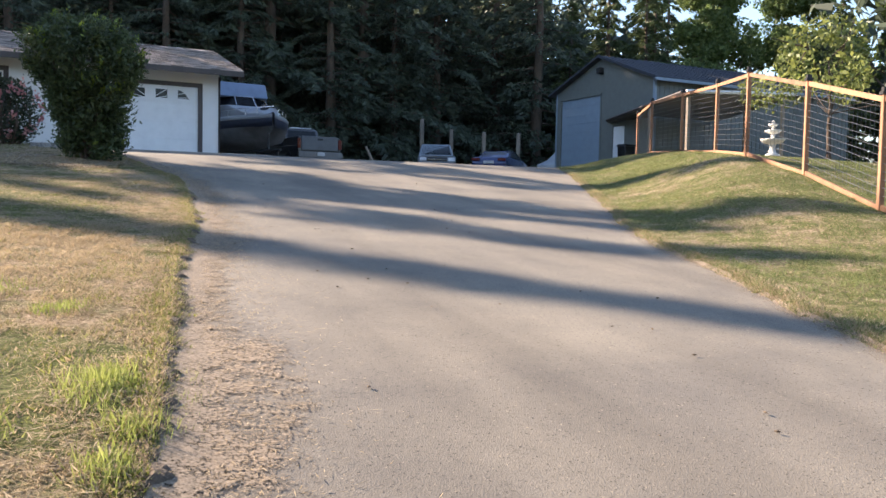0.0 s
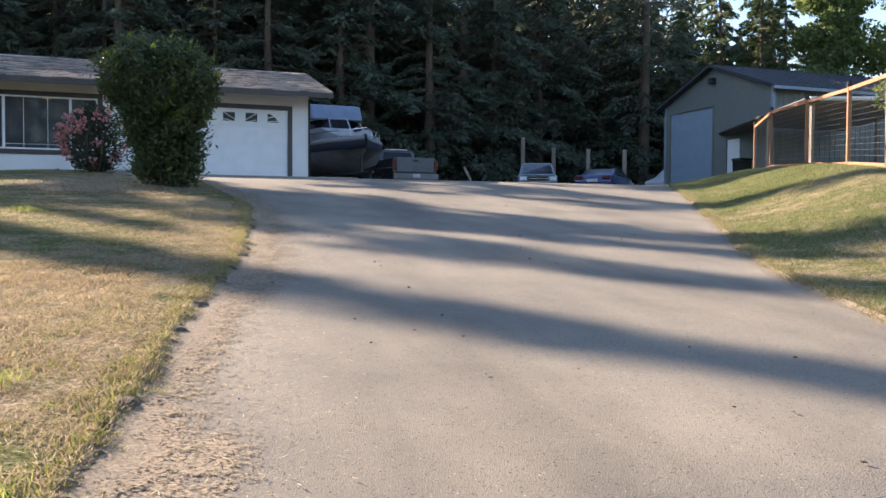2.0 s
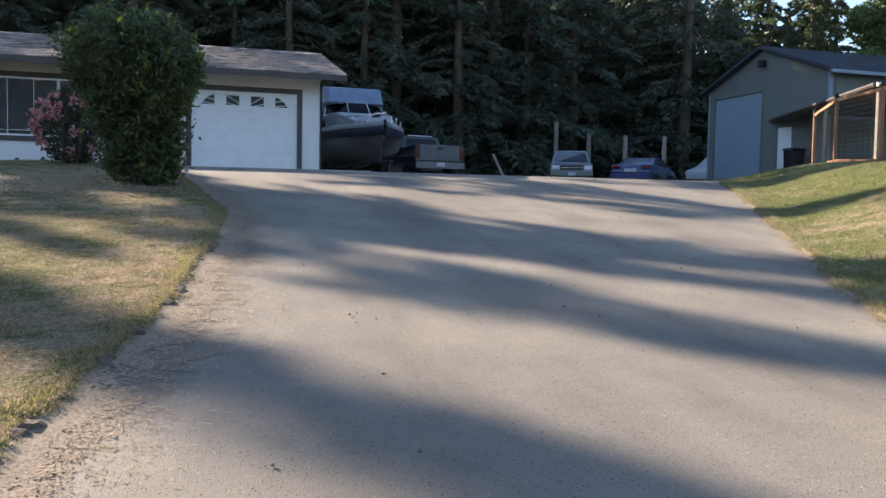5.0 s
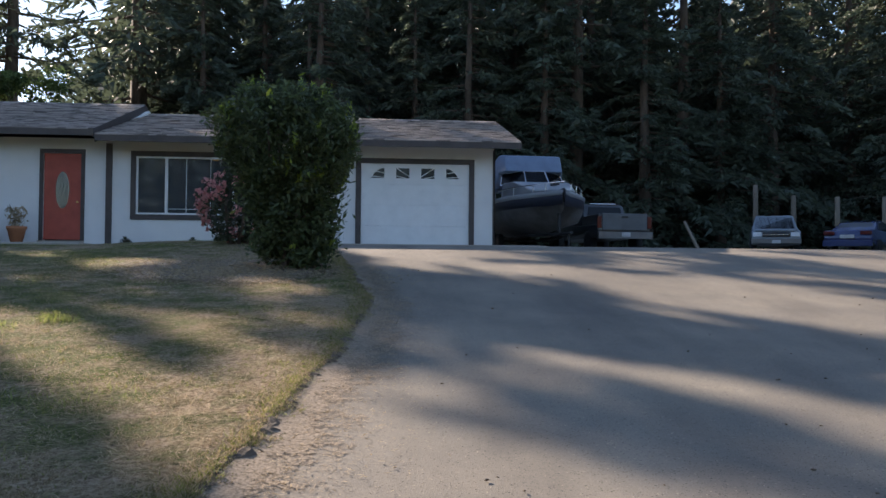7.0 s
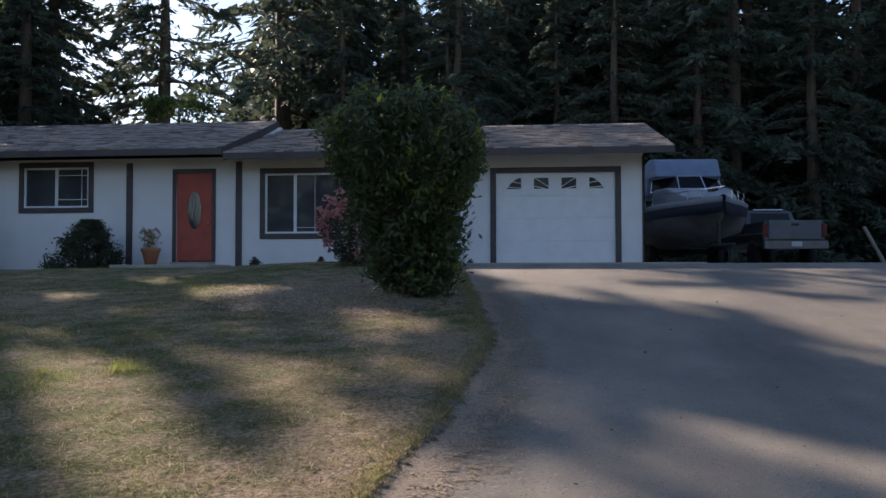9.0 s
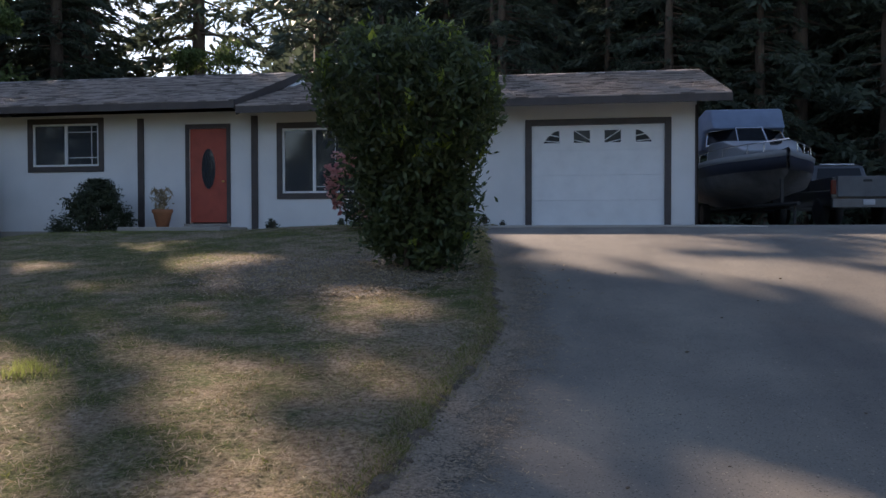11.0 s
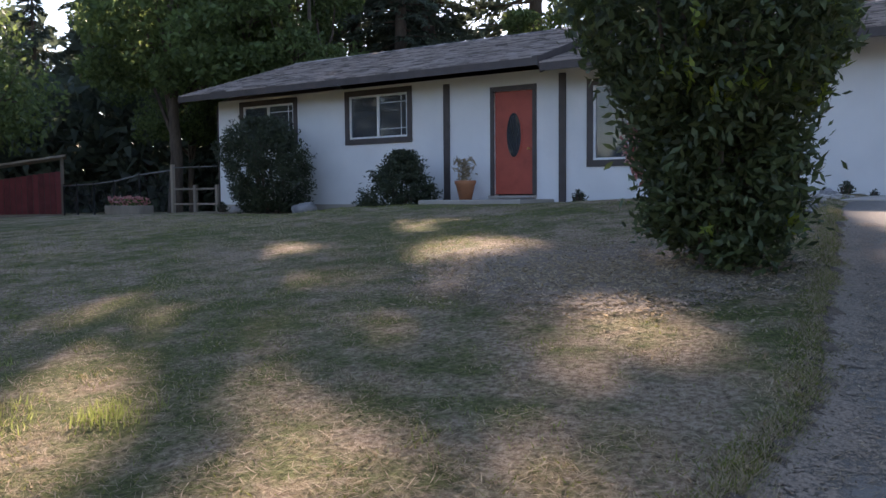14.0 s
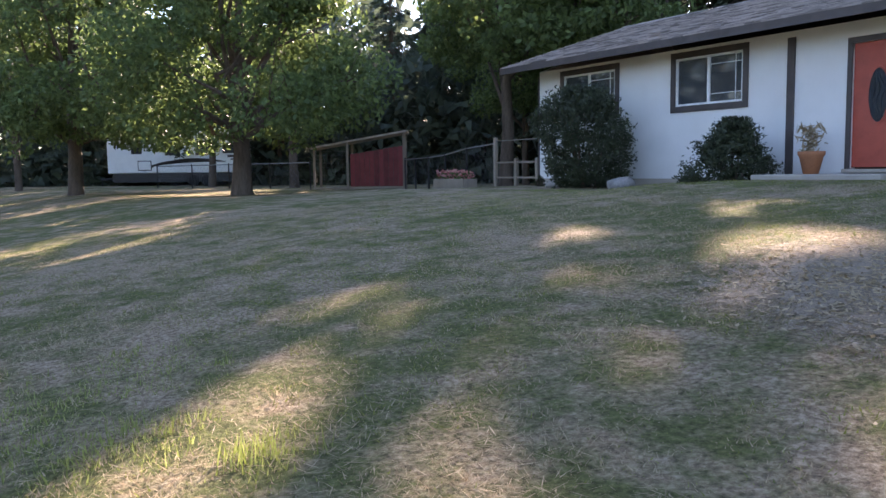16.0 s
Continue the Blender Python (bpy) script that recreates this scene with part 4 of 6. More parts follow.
# far woods that close the view; unseen arc behind camera blocks low sky
g = np.random.default_rng(77)
k = 95000
ang = g.uniform(-math.pi, math.pi, k)
rad = g.uniform(62, 84, k)
zz = g.uniform(0, 1, k) ** 1.15 * (15 + 6 * np.sin(ang * 9) + 4 * np.sin(ang * 23 + 1))
cs = np.stack([-5 - rad * np.sin(ang), -14 + rad * np.cos(ang), zz - 1], 1)
tagged(raw_mesh("far_woods", sprays(g, cs, 2.1, 0.6, 0.4), 3, M["needles"]), "dark distant conifer wood, with an unseen arc behind the camera", "woods", kind="stuff")
k = 46000
cs = np.stack([g.uniform(-64, 44, k), 0 * g.uniform(28, 36, k), g.uniform(0, 1, k) ** 1.5 * 7.5 - 0.7], 1)
cs[:, 1] = np.interp(cs[:, 0], [-64, -50, -40, -30, -14, 44], [-8, 8, 18, 24, 34, 36]) + g.uniform(-1.5, 4, k)
tagged(raw_mesh("undergrowth", sprays(g, cs, 1.25, 0.6, 0.3), 3, M["needles"]), "dark undergrowth below the firs", "undergrowth", kind="stuff")

k = 34000
x = g.uniform(-23, 45, k)
cs = np.stack([x, g.uniform(37, 46, k), g.uniform(0, 1, k) ** 0.9 * (19 + 2.5 * np.sin(x * 0.9) + 2 * np.sin(x * 2.3 + 1)) - 0.5], 1)
tagged(raw_mesh("dense_wood", sprays(g, cs, 1.5, 0.5, 0.5), 3, M["needles"]), "dense dark conifer wood behind the yard", "woods", kind="stuff")


def shrub(name, seed, w, h, material, label, count, size, shape, stems=7, aspect=0.34, category="shrub", shell=0.35):
    """A leafy shrub; shape gives its half width at a share of the height."""
    g = np.random.default_rng(seed)
    s = thing(name, pose(0, 0, 0), label, category)
    bm = bmesh.new()
    for i in range(stems):
        a = g.uniform(0, math.tau)
        b = 0.12 * w
        p = [np.array([b * math.cos(a), b * math.sin(a), -0.1])]
        for u in (0.25, 0.5, 0.75):
            q = shape(u) * w * 0.5 * g.uniform(0.35, 0.8)
            p.append(np.array([q * math.cos(a + u * 0.4), q * math.sin(a + u * 0.4), u * h]))
        for m0, m1, r0, r1 in zip(p, p[1:], (0.045, 0.032, 0.022), (0.032, 0.022, 0.01)):
            tube(bm, tuple(m0), tuple(m1), r0, r1, 6, False)
    tagged(part("stem", bm, M["bark"], s), kind="stuff")
    u = g.uniform(0.03, 1.0, count)
    a = g.uniform(0, math.tau, count)
    q = np.array([shape(v) for v in u]) * w * 0.5
    lump = 1 + 0.14 * np.sin(a * 3 + u * 7 + seed) + 0.1 * np.sin(a * 7 - u * 13) + 0.07 * np.abs(g.normal(size=count)) * np.sin(a * 19 + u * 31)
    rad = q * (1 - shell * g.uniform(0, 1, count) ** 1.3) * lump
    cs = np.stack([rad * np.cos(a), rad * np.sin(a), u * h * (1 + 0.05 * np.sin(a * 4))], 1)
    out = np.stack([np.cos(a), np.sin(a), 0.5 + 0 * a], 1)
    raw_mesh("foliage", leaves(g, cs, size, aspect, 0.15, out * 1.1, 0.8), 4, material, s)
    return s


def clump_shrub(name, label, seed, h, half, material, clumps, per, size, stems=16, tilt=-0.2, bare=0.0, young=0, squash=1.0, aspect=0.36):
    """A shrub: stems at the foot, leaves in clumps along its outline; half gives its half width by height, tilt its
    lean, young its shoots in a sun-bright leaf colour.
    """
    g = np.random.default_rng(seed)
    s = thing(name, pose(0, 0, 0), label, "shrub")

    def ridge(a, u):
        return 1 + 0.1 * np.sin(a * 2 + u * 5 + 1.1) + 0.08 * np.sin(a * 5 - u * 11)

    def lean(u):
        return tilt * u ** 1.3

    for i in range(stems):
        a, k = g.uniform(0, math.tau), g.uniform(0.3, 0.75)
        rows = []
        for u in (-0.05, 0.1, 0.25, 0.42, 0.6, 0.78):
            q = float(np.interp(max(u, 0), *half)) * k * (0.55 + 0.6 * max(u, 0))
            b = a + 0.5 * u + 0.12 * math.sin(i + 3 * u)
            rows.append((q * math.cos(b) + lean(max(u, 0)), q * math.sin(b), u * h, 0.034 * (1 - 0.85 * max(u, 0)) * g.uniform(0.7, 1.2)))
        trunk_mesh("stem", rows, M["bark"], s, 6)
    cs, out = [], []
    for i in range(clumps):
        u, a = g.uniform(0.02, 0.985), g.uniform(0, math.tau)
        r = float(np.interp(u, *half)) * ridge(a, u)
        r *= 1 - 0.75 * g.uniform(0, 1) ** 2.2 if i % 6 else g.uniform(0.96, 1.12)
        if u < 0.3 and g.uniform() < bare * (1 - u / 0.3):
            continue
        c = np.array([r * math.cos(a) + lean(u), r * math.sin(a), u * h])
        d = np.array([math.cos(a) * (1.1 - 0.6 * u), math.sin(a) * (1.1 - 0.6 * u), 0.25 + 0.9 * u])
        d /= np.linalg.norm(d)
        k = int(g.integers(per // 2, per))
        along = g.uniform(-1.5, 1.5, k) * size
        cs.append(c + d * along[:, None] + g.normal(size=(k, 3)) * size * 0.7)
        out.append(np.repeat(d[None], k, 0) * 0.8)
    cs, out = np.concatenate(cs), np.concatenate(out)
    keep = (cs[:, 2] < h * 1.01) & (cs[:, 2] > 0)
    raw_mesh("foliage", leaves(g, cs[keep], size, aspect, 0.25, out[keep], 0.85), 4, material, s)
    # Top and right-hand shoots take a brighter leaf colour for the sun behind
    if young:
        cs, out = [], []
        for _ in range(young):
            u, a = g.uniform(0.4, 0.99) if g.uniform() < 0.9 else g.uniform(0.08, 0.35), g.normal() * 1.2 + 0.5
            a = g.uniform(0, math.tau) if u > 0.8 else a
            r = float(np.interp(u, *half)) * ridge(a, u) * 1.02
            d = np.array([math.cos(a) * (1.25 - u), math.sin(a) * (1.25 - u), 0.25 + 0.8 * u])
            d /= np.linalg.norm(d)
            t = np.linspace(0, 1, 12) * g.uniform(0.1, 0.28)
            cs.append(np.array([r * math.cos(a) + lean(u), r * math.sin(a), u * h]) + d * t[:, None] + g.normal(size=(12, 3)) * 0.025)
            out.append(np.repeat(d[None], 12, 0))
        raw_mesh("young_foliage", leaves(g, np.concatenate(cs), 0.12, 0.34, 0.1, np.concatenate(out) * 0.9, 0.7), 4, M["laurel_lit"], s, "leaves in a brighter yellow-green that stands for sunlight")
    return s


def ball(u):
    return math.sqrt(max(0.03, 1 - ((u - 0.48) / 0.54) ** 2))


def dome(u):
    return math.sqrt(max(0.03, 1 - (u * 0.97) ** 2)) * (0.85 + 0.15 * min(1, u * 5))


LAUREL = ([0, 0.15, 0.35, 0.5, 0.62, 0.72, 0.82, 0.9, 0.96, 1.0], [0.44, 0.47, 0.54, 0.7, 0.95, 1.05, 0.97, 0.76, 0.5, 0.2])
ROUND = ([0, 0.1, 0.3, 0.55, 0.75, 0.9, 1.0], [0.5, 0.68, 0.95, 1.0, 0.84, 0.55, 0.2])
LOW = ([0, 0.2, 0.45, 0.65, 0.82, 1.0], [0.78, 0.76, 0.62, 0.46, 0.26, 0.06])
place(clump_shrub("laurel_bush", "large dark green laurel bush beside the driveway", 41, 2.72, LAUREL, M["laurel"], 620, 80, 0.105, 18, bare=0.75, young=80), -4.22, -8.55)
place(clump_shrub("round_shrub", "dark rounded shrub before the house wall", 42, 2.25, ROUND, M["shrub"], 520, 70, 0.085, 8, -0.3), -16.6, -1.25)
place(clump_shrub("low_shrub", "low dark pointed shrub below the window", 43, 1.25, LOW, M["shrub"], 300, 60, 0.08, 6, 0.1), -13.0, -1.05)
rhodo = place(shrub("flowering_shrub", 44, 1.35, 1.45, M["shrub"], "small rhododendron with fading pink flowers", 4600, 0.1, ball, shell=0.8), -5.75, -4.6)
g = np.random.default_rng(45)
fc = []
for i in range(58):
    d = g.normal(size=3)
    d /= np.linalg.norm(d)
    c = d * np.array([0.73, 0.73, 0.66]) + np.array([0, 0, 0.8])
    fc.append(c + g.normal(size=(14, 3)) * 0.05)
tagged(raw_mesh("blossom", leaves(g, np.concatenate(fc), 0.09, 0.8, 0.0), 4, M["petal"], rhodo, "fading pink flower heads"), kind="stuff")
small = shrub("garden_plant", 46, 0.5, 0.4, M["shrub"], "small dark garden plant along the house wall", 190, 0.13, dome, shell=0.9)
spread(tagged(small, group="plants along the wall"), [(-9.1, -0.5, 0.6), (-7.5, -0.55, 0.7), (-6.9, -0.6, 0.7), (-4.4, -0.5, 0.9), (-4.0, -0.45, 0.6), (-18.9, -0.7, 1.0)], 3)
maple = broadleaf(51, 3.5, 2.2, 0.06, M["maple"], "young yellow-green maple behind the wire fence", 2500, 0.15, crown_low=0.42, blobs=22)
place(maple, 13.5, -11.3, 1.0, 0.7)

# ---- vehicles ----
def wheel(parent, x, y, r=0.38, w=0.25):
    bm = bmesh.new()
    lathe(bm, [(r * 0.62, -w / 2), (r * 0.93, -w / 2), (r, -w * 0.32), (r, w * 0.32), (r * 0.93, w / 2), (r * 0.62, w / 2)], 24)
    at = Matrix.Translation((x, y, r)) @ Matrix.Rotation(radians(90), 4, "Y")
    t = part("wheel", bm, M["tyre"], parent, "black rubber tyre on a metal rim", True, at)
    bm = bmesh.new()
    lathe(bm, [(0.02, -w * 0.42), (r * 0.22, -w * 0.46), (r * 0.6, -w * 0.4), (r * 0.63, -w * 0.5), (r * 0.63, w * 0.5), (r * 0.6, w * 0.4), (r * 0.22, w * 0.46), (0.02, w * 0.42)], 18)
    part("rim", bm, M["rim"], t)


def mirrored(bm, outline, w, inset):
    """A body from a side outline (y, z, half-width share)."""
    rows = []
    for sx in (-1, 1):
        rows.append([bm.verts.new((sx * w / 2 * k, y, z)) for y, z, k in outline])
    n = len(outline)
    for i in range(n):
        j = (i + 1) % n
        bm.faces.new((rows[0][i], rows[0][j], rows[1][j], rows[1][i]))
    for r in rows:
        bm.faces.new(r)


def bits(v, rows, w):
    """Small parts of a vehicle: name, boxes, material, label."""
    for name, bx, mat, lab in rows:
        bm = bmesh.new()
        box(bm, *bx)
        soften(bm, 0.012, 1)
        part(name, bm, mat, v, lab)


def pickup(m):
    v = thing("pickup_truck", m, "dark grey crew-cab pickup truck, tailgate closed", "truck")
    w = 1.95
    bm = bmesh.new()
    mirrored(bm, [(-2.85, 0.55, 0.96), (-2.85, 0.98, 1), (-0.95, 1.02, 1), (1.0, 1.08, 1), (2.55, 1.02, 0.96), (2.8, 0.85, 0.9), (2.8, 0.5, 0.9)], w, 0)
    soften(bm, 0.05, 2)
    part("body", bm, M["truck"], v, "", True)
    for sx in (-1, 1):
        bm = bmesh.new()
        box(bm, sx * 0.86 - 0.06, sx * 0.86 + 0.06, -2.84, -0.98, 0.99, 1.34)
        soften(bm, 0.03, 2)
        part("bed_side", bm, M["truck"], v)
    bm = bmesh.new()
    mirrored(bm, [(-0.95, 1.0, 0.95), (-0.75, 1.78, 0.76), (-0.5, 1.86, 0.74), (0.55, 1.84, 0.74), (1.25, 1.08, 0.93)], w, 0)
    soften(bm, 0.05, 2)
    cab = part("cab", bm, M["truck"], v, "", True)
    bm = bmesh.new()
    slab(bm, [(-0.68, 1.3), (0.68, 1.3), (0.6, 1.72), (-0.6, 1.72)], "y", -0.9, -0.86)
    for q in bm.verts:
        q.co.y += (q.co.z - 1.2) * 0.26 - 0.05
    part("rear_window", bm, M["pane_dark"], cab)
    for sx in (-1, 1):
        for y0, y1 in ((-0.62, 0.02), (0.1, 0.72)):
            bm = bmesh.new()
            slab(bm, [(y0, 1.2), (y1, 1.2), (y1 - 0.12, 1.7), (y0 + 0.06, 1.7)], "x", -0.012, 0.012)
            for q in bm.verts:
                q.co.x += sx * (w / 2 * (0.945 - (q.co.z - 1.03) * 0.24) + 0.006)
            part("side_window", bm, M["pane_dark"], cab)
    bits(v, [("tailgate", (-0.8, 0.8, -2.92, -2.86, 0.78, 1.36), M["tailgate"], "worn grey tailgate"), ("tailgate_handle", (-0.12, 0.12, -2.945, -2.922, 1.2, 1.27), M["black"], ""),
             ("tail_light", (-0.98, -0.82, -2.9, -2.858, 0.85, 1.25), M["light_red"], "red tail light"), ("tail_light", (0.82, 0.98, -2.9, -2.858, 0.85, 1.25), M["light_red"], "red tail light"),
             ("bumper", (-0.97, 0.97, -3.02, -2.86, 0.48, 0.72), M["rimdull"], "dull chrome bumper"), ("number_plate", (-0.16, 0.16, -3.04, -3.022, 0.55, 0.7), M["plate"], ""),
             ("cab_lamp", (-0.5, 0.5, -0.68, -0.6, 1.83, 1.87), M["light_white"], "row of roof marker lights")], w)
    for sx in (-1, 1):
        bm = bmesh.new()
        box(bm, sx * 1.0, sx * 1.24, 1.0, 1.1, 1.1, 1.38)
        soften(bm, 0.03, 1)
        part("mirror", bm, M["black"], v)
        wheel(v, sx * 0.84, -1.75, 0.4), wheel(v, sx * 0.84, 1.75, 0.4)
    return v


def suv(m):
    v = thing("sport_utility_car", m, "pale silver older sport utility car facing the drive", "car")
    w = 1.88
    bm = bmesh.new()
    mirrored(bm, [(-2.25, 0.45, 0.94), (-2.3, 0.75, 0.98), (-2.2, 1.02, 0.97), (-0.95, 1.12, 1), (2.2, 1.12, 1), (2.25, 0.5, 0.97)], w, 0)
    soften(bm, 0.05, 2)
    part("body", bm, M["silver"], v, "", True)
    bm = bmesh.new()
    mirrored(bm, [(-0.95, 1.1, 0.95), (-0.35, 1.7, 0.78), (0.0, 1.76, 0.76), (2.0, 1.74, 0.76), (2.22, 1.1, 0.94)], w, 0)
    soften(bm, 0.04, 2)
    cab = part("cabin", bm, M["silver"], v, "", True)
    bm = bmesh.new()
    slab(bm, [(-0.78, 1.16), (0.78, 1.16), (0.66, 1.66), (-0.66, 1.66)], "y", -0.02, 0.02)
    for q in bm.verts:
        q.co.y += -0.93 + (q.co.z - 1.1) * 1.0
    part("windscreen", bm, M["pane_dark"], cab)
    for sx in (-1, 1):
        bm = bmesh.new()
        slab(bm, [(-0.5, 1.16), (1.9, 1.16), (1.8, 1.62), (-0.2, 1.62)], "x", -0.01, 0.01)
        for q in bm.verts:
            q.co.x += sx * (w / 2 * (0.95 - (q.co.z - 1.1) * 0.28) + 0.012)
        part("side_window", bm, M["pane_dark"], cab)
        wheel(v, sx * 0.82, -1.4, 0.37), wheel(v, sx * 0.82, 1.4, 0.37)
    bits(v, [("grille", (-0.5, 0.5, -2.33, -2.28, 0.76, 0.95), M["black"], "dark grille"), ("grille_bar", (-0.5, 0.5, -2.345, -2.332, 0.84, 0.87), M["chrome"], ""), ("headlight", (-0.86, -0.54, -2.33, -2.25, 0.78, 0.95), M["light_white"], "clear headlight"), ("headlight", (0.54, 0.86, -2.33, -2.25, 0.78, 0.95), M["light_white"], "clear headlight"),
             ("bumper", (-0.92, 0.92, -2.43, -2.29, 0.5, 0.7), M["rimdull"], "chrome bumper"), ("number_plate", (-0.16, 0.16, -2.45, -2.432, 0.5, 0.64), M["plate"], ""), ("bonnet_edge", (-0.8, 0.8, -2.27, -2.2, 1.0, 1.06), M["silver"], "")], w)
    return v


def sedan(m):
    v = thing("sedan_car", m, "dark blue sedan parked with its tail to the drive", "car")
    w = 1.82
    bm = bmesh.new()
    mirrored(bm, [(-2.3, 0.4, 0.94), (-2.36, 0.7, 0.96), (-2.25, 1.0, 0.95), (-1.5, 1.04, 0.97), (1.0, 0.98, 1), (2.2, 0.8, 0.94), (2.3, 0.4, 0.92)], w, 0)
    soften(bm, 0.06, 2)
    part("body", bm, M["blue"], v, "", True)
    bm = bmesh.new()
    mirrored(bm, [(-1.75, 1.0, 0.9), (-0.95, 1.36, 0.72), (-0.3, 1.44, 0.7), (0.3, 1.4, 0.7), (1.15, 0.97, 0.92)], w, 0)
    soften(bm, 0.05, 2)
    cab = part("cabin", bm, M["blue"], v, "", True)
    bm = bmesh.new()
    slab(bm, [(-0.68, 1.06), (0.68, 1.06), (0.58, 1.33), (-0.58, 1.33)], "y", -0.01, 0.01)
    for q in bm.verts:
        q.co.y += -1.68 + (q.co.z - 1.02) * 2.1
    part("rear_window", bm, M["pane_dark"], cab)
    for sx in (-1, 1):
        bm = bmesh.new()
        slab(bm, [(-1.35, 1.04), (0.85, 1.04), (0.3, 1.34), (-0.85, 1.32)], "x", -0.01, 0.01)
        for q in bm.verts:
            q.co.x += sx * (w / 2 * (0.92 - (q.co.z - 1.0) * 0.5) + 0.012)
        part("side_window", bm, M["pane_dark"], cab)
        wheel(v, sx * 0.8, -1.4, 0.33), wheel(v, sx * 0.8, 1.4, 0.33)
    bits(v, [("tail_light", (-0.86, -0.46, -2.39, -2.3, 0.82, 0.96), M["light_red"], "red tail light"), ("tail_light", (0.46, 0.86, -2.39, -2.3, 0.82, 0.96), M["light_red"], "red tail light"), ("number_plate", (-0.26, 0.26, -2.395, -2.37, 0.68, 0.82), M["plate"], ""), ("bumper", (-0.88, 0.88, -2.43, -2.3, 0.38, 0.6), M["blue"], "")], w)
    return v


def van(m):
    v = thing("van", m, "pale van half hidden behind the barn corner", "van")
    bm = bmesh.new()
    mirrored(bm, [(-2.4, 0.4, 0.96), (-2.5, 0.9, 0.96), (-1.7, 1.2, 0.96), (-0.9, 1.95, 0.8), (2.3, 2.05, 0.82), (2.4, 0.45, 1)], 1.95, 0)
    soften(bm, 0.07, 2)
    part("body", bm, M["vanwhite"], v, "", True)
    for sx in (-1, 1):
        bm = bmesh.new()
        slab(bm, [(-1.4, 1.25), (-0.3, 1.25), (-0.3, 1.8), (-0.85, 1.8)], "x", -0.01, 0.01)
        for q in bm.verts:
            q.co.x += sx * (0.93 - (q.co.z - 1.2) * 0.2 + 0.012)
        part("side_window", bm, M["pane_dark"], v)
        wheel(v, sx * 0.85, -1.5, 0.36), wheel(v, sx * 0.85, 1.5, 0.36)
    bm = bmesh.new()
    box(bm, -1.2, -1.0, -1.35, -1.25, 1.15, 1.4)
    soften(bm, 0.02, 1)
    part("mirror", bm, M["black"], v)
    return v


def turned(x, y, deg, dz=0.0):
    return pose(x, y, z_at(x, y) + 0.03 + dz, 0, 0, deg)


pickup(turned(5.3, 9.65, 4))
suv(turned(13.7, 12.6, -24))
sedan(turned(16.5, 10.6, -46))
van(turned(25.7, 16.8, -85))


